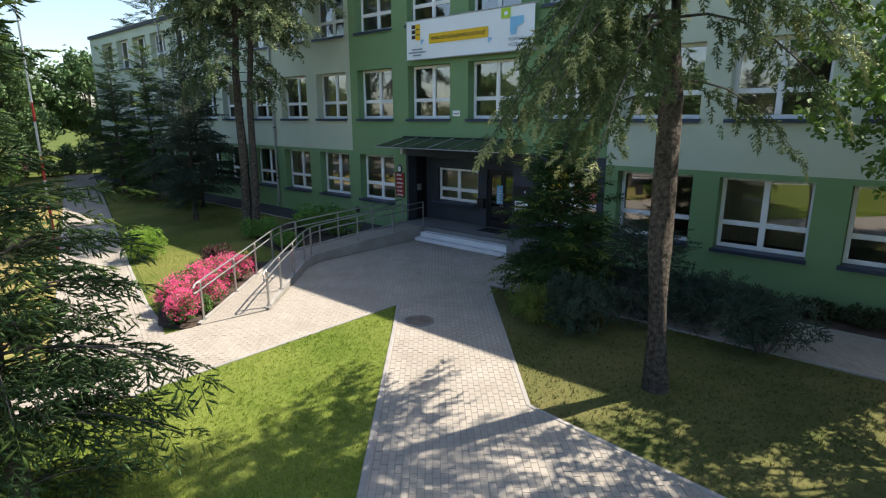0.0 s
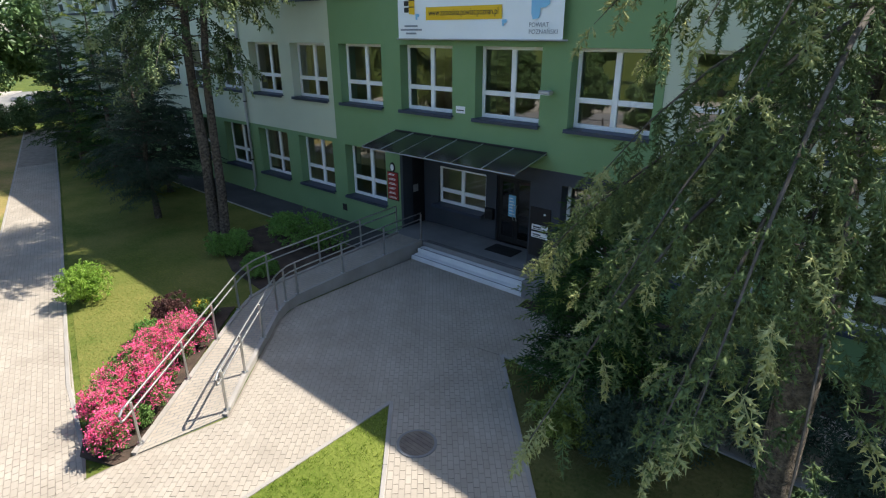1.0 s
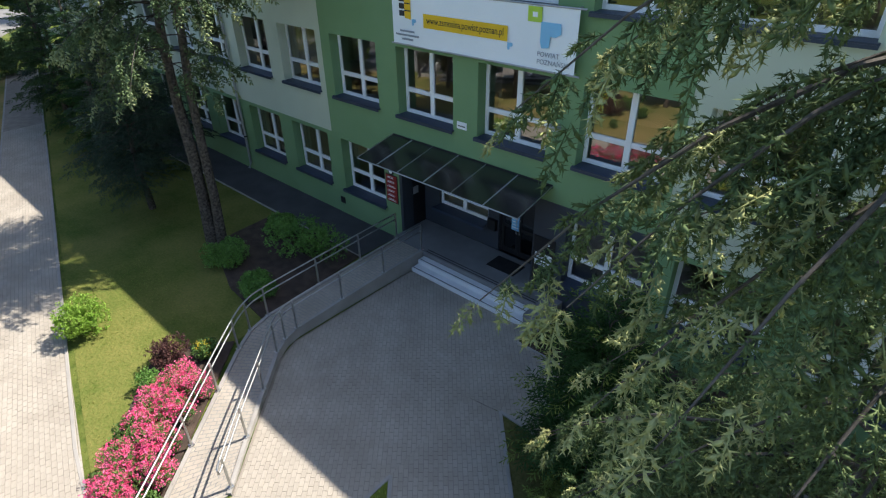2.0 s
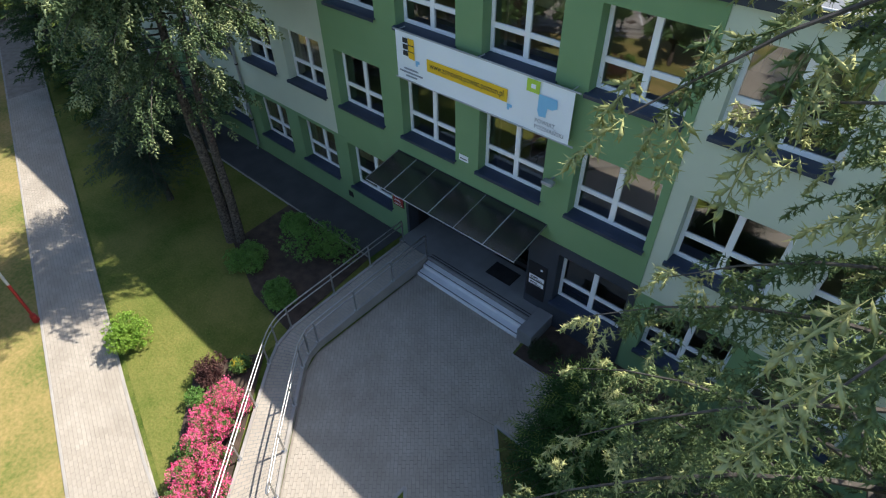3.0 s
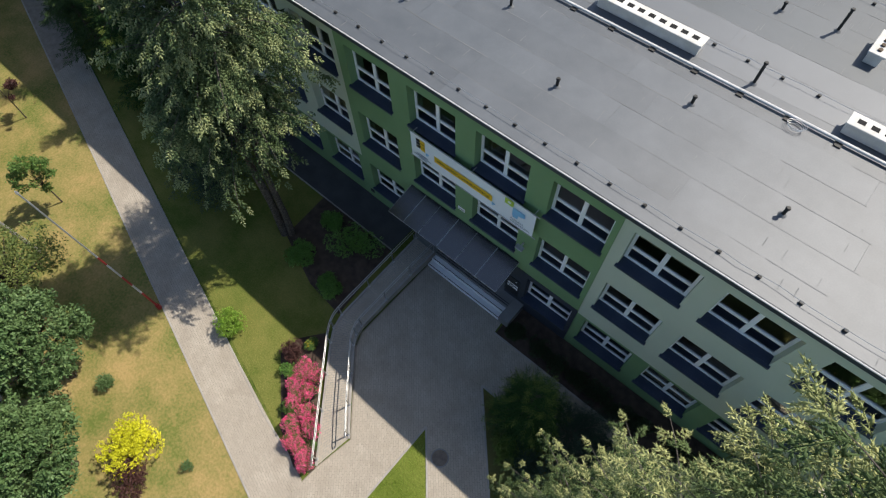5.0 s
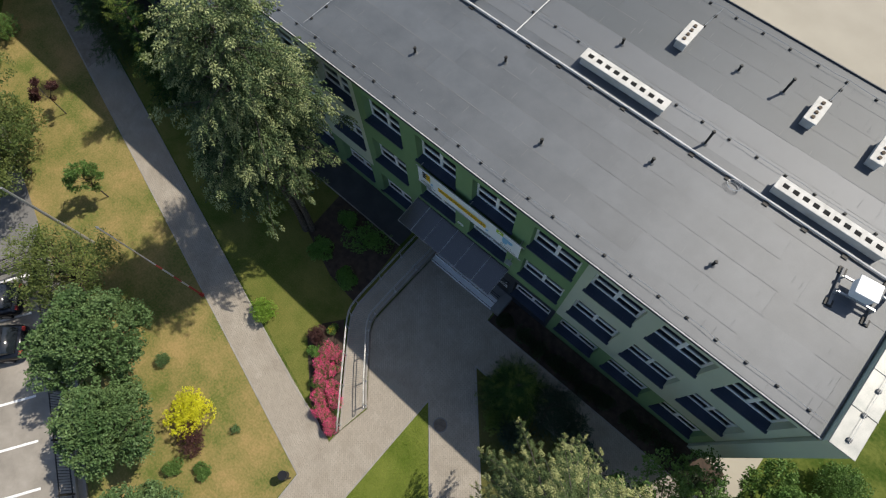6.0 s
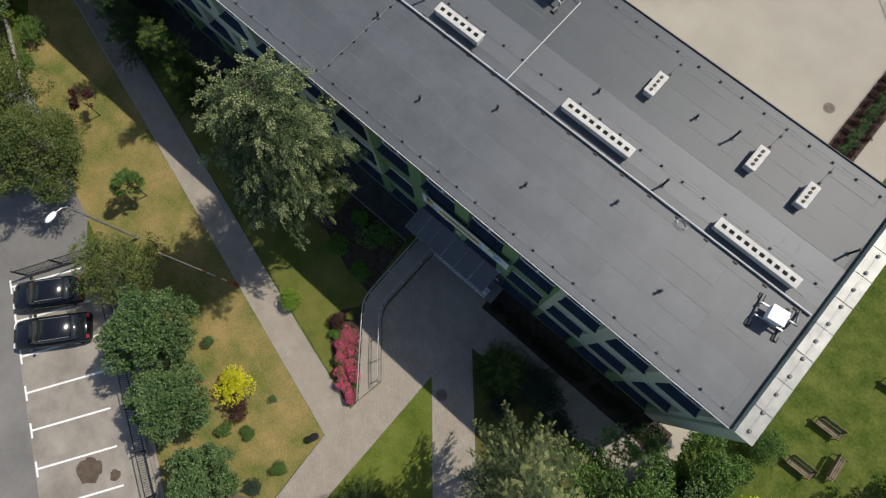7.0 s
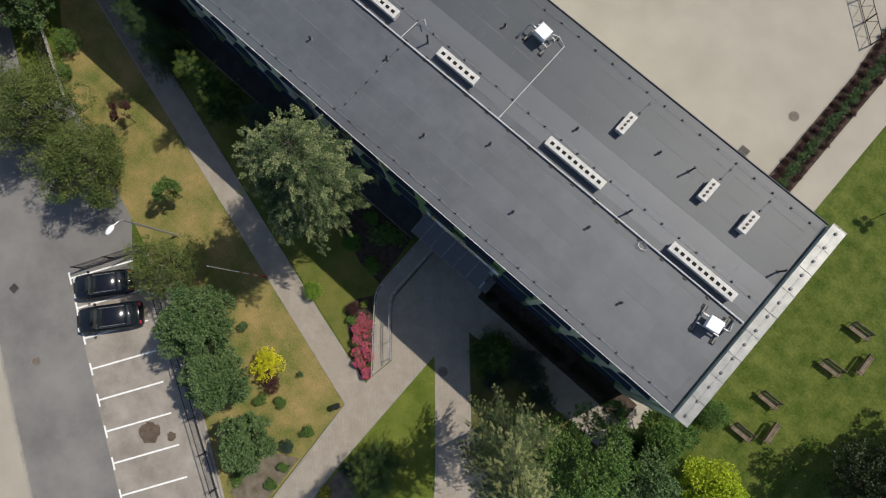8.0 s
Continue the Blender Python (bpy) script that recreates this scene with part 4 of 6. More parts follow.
for u, v, r in ((0.145, 0.44, 0.075), (0.695, 0.30, 0.075), (0.885, 0.56, 0.26)):
    flat("emblem_blue", [heart(BX0 + u * W, BZ0 + v * H, r)], M_BLUEP, "pale blue printed heart shape")
flat("emblem_lime", [rect(BX0 + 0.775 * W, BZ0 + 0.74 * H, BX0 + 0.84 * W, BZ0 + 0.97 * H)], M_LIMEP, "lime printed square")
flat("emblem_dot", [rect(BX0 + 0.797 * W, BZ0 + 0.815 * H, BX0 + 0.82 * W, BZ0 + 0.89 * H)], M_BANNER, "", 0.003)
flat("print_bars", [rect(BX0 + 0.05 * W, BZ0 + 0.24 * H, BX0 + 0.145 * W, BZ0 + 0.275 * H), rect(BX0 + 0.02 * W, BZ0 + 0.165 * H, BX0 + 0.175 * W, BZ0 + 0.20 * H), rect(BX0 + 0.06 * W, BZ0 + 0.09 * H, BX0 + 0.135 * W, BZ0 + 0.125 * H)], M_GREYINK)


def lettering(text, x, z, size, material, width=None):
    cu = bpy.data.curves.new("lettering", "FONT")
    cu.body, cu.size, cu.extrude = text, size, 0.0015
    tmp = bpy.data.objects.new("lettering", cu)
    scene.collection.objects.link(tmp)
    me = bpy.data.meshes.new_from_object(tmp.evaluated_get(bpy.context.evaluated_depsgraph_get()))
    bpy.data.objects.remove(tmp)
    xs = [v.co.x for v in me.vertices]
    k = width / (max(xs) - min(xs)) if width else 1
    me.materials.clear(), me.materials.append(material)
    ob = new("lettering", me)
    ob.parent = banner
    ob.matrix_basis = pose(x, PY - 0.006, z, 90, 0, 0) @ Matrix.Diagonal((k, 1, 1, 1))
    return ob


lettering("www.zsmosina.powiat.poznan.pl", BX0 + 0.225 * W, BZ0 + 0.455 * H, 0.235, M_INK, 0.435 * W)
lettering("POWIAT", BX0 + 0.83 * W, BZ0 + 0.22 * H, 0.15, M_GREYINK, 0.10 * W)
lettering("POZNA\u0143SKI", BX0 + 0.83 * W, BZ0 + 0.10 * H, 0.15, M_GREYINK, 0.145 * W)

# small facade fittings
t = thing("flood_light", (2.95, -0.03, 5.35), "grey flood light on a wall bracket", "lamp")
part("arm", box(bmesh.new(), (-0.03, -0.22, -0.03), (0.03, 0, 0.03), 0.005), M_GALV, t)
part("housing", box(bmesh.new(), (-0.16, -0.36, -0.05), (0.16, -0.16, 0.04), 0.015), M_GALV, t)
part("lens", box(bmesh.new(), (-0.13, -0.34, -0.062), (0.13, -0.18, -0.0505)), M_WHITE, t)
t = thing("wall_box", (-0.02, -0.03, 4.65), "small white sign plate between two windows", "sign")
part("plate", box(bmesh.new(), (-0.17, -0.02, -0.1), (0.17, 0, 0.1), 0.004), M_WHITE, t)
b = bmesh.new()
box(b, (-0.13, -0.024, -0.03), (0.13, -0.0205, 0.0))
part("print_bars", b, M_INK, t)
t = thing("vent_grille", (-5.7, -0.03, 0.55), "small dark vent opening low in the green wall", "vent")
part("frame", box(bmesh.new(), (-0.13, -0.012, -0.13), (0.13, 0, 0.13), 0.004), M_IRON, t)
for i in range(5):
    part("slat", box(bmesh.new(), (-0.11, -0.022, -0.1 + i * 0.045), (0.11, -0.013, -0.08 + i * 0.045)), M_DARK, t)
for x in (-11.9, -24.2):
    t = thing("downpipe", (x, -0.09, 0), "dark grey metal rainwater downpipe on the wall", "downpipe", "downpipes")
    part("pipe", tube(bmesh.new(), [(0, -0.12, 10.35), (0, 0, 10.0), (0, 0, 0.35), (0, -0.12, 0.12)], 0.055, 10), M_GALV, t)
    for z in (1.5, 4, 6.5, 9):
        part("clip", cyl(bmesh.new(), 0.07, 0.07, z, z + 0.05), M_IRON, t)
t = thing("wall_camera", (-2.75, -0.04, 3.2), "small beige box lamp above the red signs", "lamp")
part("housing", box(bmesh.new(), (-0.07, -0.14, -0.1), (0.07, 0, 0.1), 0.012), M_CHIM, t)

# ---------------------------------------------------------------- things on the roof
RZ = 10.50


def chimney(x, y, lx, ly, holes_n, label):
    """A low white chimney block with a row of dark flue openings."""
    t = thing("chimney", (x, y, RZ), label, "chimney", "roof chimneys")
    b = bmesh.new()
    box(b, (-lx / 2, -ly / 2, 0), (lx / 2, ly / 2, 0.36), 0.012)
    part("body", b, M_CHIM, t)
    part("cap", box(bmesh.new(), (-lx / 2 - 0.05, -ly / 2 - 0.05, 0.36), (lx / 2 + 0.05, ly / 2 + 0.05, 0.43), 0.015), M_CHIM, t)
    for i in range(holes_n):
        f = (i + 0.5) / holes_n - 0.5
        cx, cy = (f * lx * 0.95, 0) if lx > ly else (0, f * ly * 0.9)
        if lx > ly:
            part("flue", box(bmesh.new(), (cx - 0.11, cy - 0.09, 0.43), (cx + 0.11, cy + 0.09, 0.436)), M_BLACK, t, "dark square flue opening")
        else:
            part("flue", cyl(bmesh.new(), 0.07, 0.07, 0.43, 0.48, cx, cy, 14), M_OIL, t, "brown round flue")


chimney(-11.4, 6.40, 2.5, 0.46, 6, "low white rendered chimney block with square flues")
chimney(-5.7, 6.40, 2.6, 0.46, 6, "low white rendered chimney block with square flues")
chimney(2.45, 6.45, 3.7, 0.46, 9, "long white rendered chimney block with square flues")
chimney(10.95, 6.35, 4.0, 0.46, 10, "long white rendered chimney block with square flues")
for x in (3.10, 8.55, 11.12):
    chimney(x, 9.85, 0.42, 1.15, 4, "small white chimney block with round brown flues")


def roof_vent(x, y, tall=0.3):
    t = thing("roof_vent", (x, y, RZ), "thin dark roof vent pipe with a small cap", "vent", "roof vents")
    part("pipe", cyl(bmesh.new(), 0.05, 0.05, 0, tall, seg=10), M_IRON, t)
    part("collar", cyl(bmesh.new(), 0.12, 0.06, 0, 0.06, seg=12), M_ROOFBASE, t)
    part("cap", cyl(bmesh.new(), 0.075, 0.055, tall, tall + 0.05, seg=10), M_IRON, t)


VENTS = ((-12.93, 2.37), (-9.0, 4.3), (-4.59, 2.4), (-1.61, 4.37), (1.7, 2.39), (5.19, 4.37), (8.93, 2.46), (-5.35, 9.91), (1.33, 8.04), (5.43, 9.89), (-16.8, 4.3), (-20.5, 2.4))
TALL_VENTS = ((7.22, 10.12), (6.21, 6.3), (-7.92, 6.45), (13.92, 8.99))
for x, y in VENTS:
    roof_vent(x, y)
for x, y in TALL_VENTS:
    roof_vent(x, y, 0.8)


def ac_unit(x, y, rz):
    t = thing("roof_fan_unit", (x, y, RZ), "white fan unit on a dark steel stand on the roof", "ventilation unit", "roof fan units", rz=rz)
    part("cover", box(bmesh.new(), (-0.33, -0.30, 0.35), (0.33, 0.30, 0.78), 0.03), M_WHITE, t)
    part("hood", box(bmesh.new(), (-0.37, -0.34, 0.781), (0.37, 0.34, 0.82), 0.015), M_WHITE, t)
    for sx in (-0.6, 0.6):
        part("stand_rail", box(bmesh.new(), (sx - 0.04, -0.75, 0.051), (sx + 0.04, 0.75, 0.12)), M_RAMP, t)
        for sy in (-0.65, 0.65):
            part("foot", box(bmesh.new(), (sx - 0.13, sy - 0.13, 0.0), (sx + 0.13, sy + 0.13, 0.05)), M_IRON, t)
    for sy in (-0.3, 0.3):
        part("cross_bar", box(bmesh.new(), (-0.6, sy - 0.03, 0.28), (0.6, sy + 0.03, 0.35)), M_GALV, t)
        for sx in (-0.6, 0.6):
            part("stand_leg", box(bmesh.new(), (sx - 0.03, sy - 0.03, 0.12), (sx + 0.03, sy + 0.03, 0.28)), M_GALV, t)
    part("duct", tube(bmesh.new(), [(0.33, 0.1, 0.6), (0.75, 0.1, 0.6), (0.9, 0.15, 0.45), (0.95, 0.5, 0.2), (0.95, 0.9, 0.1)], 0.06, 8), M_STEEL, t, smooth=True)


ac_unit(12.95, 4.55, 8)
ac_unit(-3.4, 10.7, 175)

t = thing("roof_pipe", (0, 0, RZ), "pale metal cable pipe laid along the roof", "pipe")
part("main_run", tube(bmesh.new(), [(-20, 5.62, 0.09), (14.2, 5.75, 0.09)], 0.05, 8), M_POLEW, t)
part("branch_run", tube(bmesh.new(), [(-2.2, 5.72, 0.12), (-2.15, 11.1, 0.12), (-2.7, 11.3, 0.2), (-3.0, 11.0, 0.5)], 0.028, 8), M_POLEW, t)
part("branch_run", tube(bmesh.new(), [(-9.2, 5.70, 0.12), (-9.1, 6.9, 0.15), (-8.8, 7.2, 0.4), (-8.5, 7.0, 0.4)], 0.028, 8), M_POLEW, t)
for i in range(23):
    x = -19.4 + i * 1.5
    part("pipe_block", box(bmesh.new(), (x - 0.1, 5.53, 0), (x + 0.1, 5.82, 0.04)), M_IRON, t)
t = thing("cable_coil", (7.9, 5.45, RZ), "loose coil of pale cable on the roof", "cable")
part("coil", tube(bmesh.new(), [(0.20 * math.cos(a * 0.5) * (1 + 0.012 * a), 0.15 * math.sin(a * 0.5) * (1 + 0.01 * a), 0.02 + 0.004 * a) for a in range(40)], 0.008, 5), M_GALV, t)


def conductor(pts, n, label):
    t = thing("lightning_conductor", (0, 0, RZ), label, "lightning conductor", "lightning conductors")
    pts = [Vector(p) for p in pts]
    d = [0]
    for p, q in zip(pts, pts[1:]):
        d.append(d[-1] + (q - p).length)

    def at(s):
        for i in range(len(pts) - 1):
            if s <= d[i + 1]:
                return pts[i].lerp(pts[i + 1], (s - d[i]) / (d[i + 1] - d[i]))
        return pts[-1]
    rr = random.Random(n)
    part("wire", tube(bmesh.new(), [at(d[-1] * i / (n * 2)) + Vector((0, rr.uniform(-0.03, 0.03), 0.11 + rr.uniform(-0.01, 0.02))) for i in range(n * 2 + 1)], 0.008, 4), M_GALV, t)
    for i in range(n):
        p = at(d[-1] * (i + 0.5) / n)
        b = bmesh.new()
        box(b, (p.x - 0.055, p.y - 0.05, 0), (p.x + 0.055, p.y + 0.05, 0.07), 0.015)
        part("holder", b, M_IRON, t)


conductor([(-36, 0.36, 0), (14.2, 0.36, 0)], 46, "wire on dark blocks along the front roof edge")
conductor([(-36, 12.1, 0), (14.2, 12.1, 0)], 42, "wire on dark blocks along the yard roof edge")
conductor([(-20, 7.05, 0), (14.2, 7.05, 0)], 30, "wire on dark blocks along the middle of the roof")
conductor([(-9.0, 0.5, 0), (-8.9, 5.5, 0)], 6, "wire on dark blocks across the roof")
for x in (3.1, 8.55, 11.12):
    conductor([(x + 0.15, 10.55, 0), (x + 0.3, 12.0, 0)], 2, "short wire from a chimney to the roof edge")

# ---------------------------------------------------------------- plants
def leaf_cluster(n=7, leaf=0.34, seed=0):
    """A loose ball of folded leaves, about one unit across."""
    r = np.random.default_rng(seed)
    v, f = [], []
    for _ in range(n):
        c = r.normal(0, 0.26, 3)
        d = r.normal(0, 1, 3)
        d /= np.linalg.norm(d)
        s = np.cross(d, r.normal(0, 1, 3))
        s /= np.linalg.norm(s)
        nrm = np.cross(d, s)
        k = len(v)
        v += [c - d * leaf * 0.5, c + s * leaf * 0.3 + nrm * 0.03, c + d * leaf * 0.5, c - s * leaf * 0.3 + nrm * 0.03]
        f += [(k, k + 1, k + 2), (k, k + 2, k + 3)]
    return np.array(v), np.array(f)


def shoot(v, f, o, d, length, thick, needles, needle, wide, r):
    """One shoot from o along d: a closed bud-shaped core of radius thick (0: none) bristling with needles that spread at the tip."""
    d = d / np.linalg.norm(d)
    s = np.cross(d, r.normal(0, 1, 3))
    s /= np.linalg.norm(s)
    u = np.cross(d, s)
    if thick:
        k = len(v)
        mid = o + d * length * 0.6
        v += [o, mid + s * thick, mid - s * thick * 0.5 + u * thick * 0.87, mid - s * thick * 0.5 - u * thick * 0.87, o + d * length]
        f += [(k, k + 2, k + 1), (k, k + 3, k + 2), (k, k + 1, k + 3), (k + 4, k + 1, k + 2), (k + 4, k + 2, k + 3), (k + 4, k + 3, k + 1)]
    for i in range(needles):
        a, q = i * 2.4 + r.uniform(-0.4, 0.4), (i + 0.5) / needles
        e = (s * math.cos(a) + u * math.sin(a)) + d * (0.25 + 1.1 * q * q + r.uniform(-0.15, 0.15))
        e /= np.linalg.norm(e)
        w = np.cross(e, r.normal(0, 1, 3))
        w *= wide / (np.linalg.norm(w) + 1e-6)
        b0 = o + d * length * (0.08 + 0.85 * q)
        k = len(v)
        v += [b0 - w, b0 + w, b0 + e * needle * r.uniform(0.8, 1.15)]
        f.append((k, k + 1, k + 2))


def spray(sides=8, needles=4, seed=0, thick=0.055, needle=0.10, wide=0.02, droop=0.3, fan=0.9, lump=0.4, short=0.28):
    """A needled branchlet along +x, one unit long: a leading twig set with short plump side shoots that hang a little."""
    r = np.random.default_rng(seed)
    v, f = [], []
    shoot(v, f, np.zeros(3), np.array((1.0, 0, -droop * 0.4)), 0.75, 0.016, 3, needle, wide, r)
    shoot(v, f, np.array((0.66, 0, -droop * 0.28)), np.array((1.0, r.normal(0, 0.1), -droop)), short * 1.2, thick, needles, needle, wide, r)
    for i in range(sides):
        u = (i + 0.4) / sides
        o = np.array((0.02 + 0.72 * u, 0, -droop * 0.3 * u))
        d = np.array((0.6, (-1) ** i * fan * r.uniform(0.6, 1.2), r.uniform(-droop * 2.2, lump)))
        shoot(v, f, o, d, short * (1.25 - 0.4 * u) * r.uniform(0.8, 1.2), thick, needles, needle, wide, r)
    return np.array(v), np.array(f)


TWIG = spray(5, 10, 3, 0.042, 0.085, 0.014, 0.2, 0.85, 0.15, 0.42)
TUFT = spray(10, 9, 1, 0.038, 0.115, 0.0135, 0.5, 0.9, 0.45, 0.21)
TUFT_B = spray(8, 3, 2, 0.060, 0.12, 0.024, 0.4, 1.0, 0.5, 0.26)
BRUSH_B = spray(5, 3, 4, 0.05, 0.12, 0.025, 0.15, 0.9, 0.15, 0.34)
BRUSH = spray(6, 4, 5, 0.036, 0.10, 0.018, 0.15, 0.9, 0.15, 0.32)
LEAVES, FINE = leaf_cluster(9, 0.36, 1), leaf_cluster(11, 0.30, 2)


def limb_line(p, d, length, lift, sag, n=7):
    s = np.linspace(0, 1, n)
    return p + d * (length * s)[:, None] + np.array((0, 0, 1.0)) * (lift * length * s - sag * length * s ** 2)[:, None]


def conifer(at, height, radius, bare, material, label, seed, whorl=0.42, per=6, spray=0.34, step=0.17, hang=0.35, blunt=0.75, trunk=0.16, lean=(0, 0), tip_up=0.25, ragged=0.2, group="conifers", name="spruce_tree", template=None, inner=0.12, own_limbs=False, skirt=0.55, tip=None, sparse=0.0, puff=0.015, frond=0.42, tip_share=0.75):
    """A conifer: tapered trunk, whorls of bending limbs, side twigs and needle sprays."""
    rng = np.random.default_rng(seed)
    t = thing(name, (*at, 0), label, "tree", group)
    steps = 9
    axis = [(lean[0] * (i / steps) ** 1.3 * height + 0.05 * math.sin(i * 1.7 + seed), lean[1] * (i / steps) ** 1.3 * height + 0.05 * math.cos(i * 1.3 + seed), height * 0.985 * i / steps) for i in range(steps + 1)]
    axis[0] = (0, 0, 0)
    radii = [trunk * (1 - 0.93 * (i / steps) ** 1.3) * (1.15 if i == 0 else 1) for i in range(steps + 1)]
    part("trunk", tube(bmesh.new(), [(0, 0, -0.1)] + axis, [trunk * 1.3] + radii, 12), M_BARK, t, smooth=True)
    axis = np.array(axis)
    limbs = bmesh.new()
    pos, dirs, sizes, outer = [], [], [], []
    z = bare
    while z < height * 0.985:
        u = (z - bare) / (height - bare)
        c = np.array([np.interp(z, axis[:, 2], axis[:, i]) for i in range(3)])
        for j in range(per if z > bare + sparse else max(1, per // 2)):
            az = rng.uniform(0, math.tau)
            length = radius * min((1 - u) ** blunt + 0.03, skirt + 2.2 * u) * rng.uniform(1 - ragged, 1 + ragged)
            if length < 0.12:
                length = 0.12
            d = np.array((math.cos(az), math.sin(az), 0))
            lift = tip_up + 0.9 * u ** 2 + rng.uniform(-0.08, 0.08)
            line = limb_line(c + np.array((0, 0, rng.uniform(-0.15, 0.15))), d, length, lift, (0.62 - 0.35 * u) * (0.5 + hang), 6)
            r0 = 0.008 + 0.007 * length
            lb = bmesh.new() if own_limbs else limbs
            tube(lb, [tuple(p) for p in line], [r0 * (1 - 0.85 * k / 5) for k in range(6)], 5 if own_limbs else 4, False)
            if own_limbs:
                part("limb", lb, M_TWIG, t)
            side = np.array((-d[1], d[0], 0))
            s = inner
            while s < 1.0:
                q = np.array([np.interp(s, np.linspace(0, 1, 6), line[:, i]) for i in range(3)])
                tang = (line[min(int(s * 5) + 1, 5)] - line[min(int(s * 5), 4)])
                tang = tang / (np.linalg.norm(tang) + 1e-9)
                sl = min(length * frond * (1.05 - s) + spray * 0.7, 1.25)
                for sg in (-1, 1):
                    dd = tang * 0.75 + side * sg * rng.uniform(0.6, 1.0) + np.array((0, 0, -hang * rng.uniform(0.3, 1.3)))
                    dd /= np.linalg.norm(dd)
                    m = max(1, int(sl / (spray * 0.55)))
                    for k in range(m):
                        pos.append(q + dd * (k * spray * 0.55) + rng.normal(0, puff, 3) + np.array((0, 0, -hang * 0.25 * (k * spray * 0.55) ** 2)))
                        dirs.append(dd + rng.normal(0, 0.22, 3) + np.array((0, 0, -hang * 0.35 * k / m)))
                        sizes.append(spray * rng.uniform(0.75, 1.2))
                        # pale tips increase outward and upward, so the colour holds the crown's sunlit top
                        outer.append(k == m - 1 and rng.random() < (0.2 + 0.8 * s) * tip_share * min(1.0, 0.2 + 1.6 * u))
                s += step / length * rng.uniform(0.8, 1.2)
            pos.append(line[-1]), dirs.append(line[-1] - line[-2]), sizes.append(spray), outer.append(True)
        z += whorl * rng.uniform(0.75, 1.25)
    if own_limbs:
        limbs.free()
    else:
        tagged(part("branchwork", limbs, M_TWIG, t), kind="stuff")
    tv, tf = template or BRUSH
    pos, dirs = np.array(pos), np.array(dirs)
    rots, sizes, outer = frames_from(dirs, np.tile((0, 0, 1.0), (len(pos), 1)), rng, 0.35), np.array(sizes), np.array(outer)
    if tip:
        stamp("fresh_growth", tv, tf, pos[outer], rots[outer], sizes[outer], tip, t, True)["kind"] = "stuff"
        pos, rots, sizes = pos[~outer], rots[~outer], sizes[~outer]
    stamp("crown", tv, tf, pos, rots, sizes, material, t, True)
    return t


def blob_points(rng, lobes, n, shell=0.62):
    """Points near the skins of ellipsoid lobes (x, y, z, rx, ry, rz)."""
    w = np.array([l[3] * l[4] + l[4] * l[5] for l in lobes])
    pick = rng.choice(len(lobes), n, p=w / w.sum())
    L = np.array(lobes)[pick]
    d = rng.normal(0, 1, (n, 3))
    d /= np.linalg.norm(d, axis=1)[:, None]
    return L[:, :3] + d * L[:, 3:] * (shell + (1 - shell) * rng.random((n, 1)) ** 0.5 + rng.normal(0, 0.05, (n, 1)))


def broadleaf(at, height, radius, bare, material, label, seed, n=2600, leaf=0.42, lobes_n=46, trunk=0.12, category="tree", name="broadleaf_tree", group="broadleaf trees", template=None, flat_=0.62):
    """A broadleaf tree: trunk, forking limbs and a domed crown of leaf sprays set in uneven layered lobes."""
    rng = np.random.default_rng(seed)
    t = thing(name, (*at, 0), label, category, group)
    mid = bare + (height - bare) * 0.45
    part("trunk", tube(bmesh.new(), [(0, 0, -0.1), (0, 0, 0.15), (0.04, 0.03, bare * 0.6), (0.0, 0.05, bare), (0.05, 0, mid)], [trunk * 1.5, trunk * 1.15, trunk, trunk * 0.85, trunk * 0.4], 10), M_BARK, t, smooth=True)
    lobes, b = [], bmesh.new()
    for i in range(lobes_n):
        az, u = i * 2.4 + rng.uniform(-0.5, 0.5), (i + rng.random()) / lobes_n
        rr = radius * (0.38 + 0.58 * rng.random()) * math.sin(math.pi * (0.22 + 0.74 * u)) ** 0.8
        zz = bare + (height - bare) * (0.10 + 0.78 * u)
        s = radius * rng.uniform(0.15, 0.36)
        lobes.append((rr * math.cos(az), rr * math.sin(az), zz, s, s, s * flat_))
        base = (0.02, 0.02, bare * 0.8 + (zz - bare * 0.8) * 0.25)
        tube(b, [base, (rr * 0.4 * math.cos(az), rr * 0.4 * math.sin(az), (base[2] + zz) / 2), (rr * math.cos(az), rr * math.sin(az), zz)], [trunk * 0.5, trunk * 0.3, trunk * 0.1], 5, False)
    tagged(part("branchwork", b, M_BARK, t), kind="stuff")
    tv, tf = template or LEAVES
    p = blob_points(rng, lobes, n)
    out = np.stack([p[:, 0], p[:, 1], np.full(n, radius * 0.6)], 1) + rng.normal(0, radius * 0.35, (n, 3))
    stamp("crown", tv, tf, p, frames_from(out, rng.normal(0, 1, (n, 3)), rng), leaf * rng.uniform(0.7, 1.3, n), material, t)
    return t


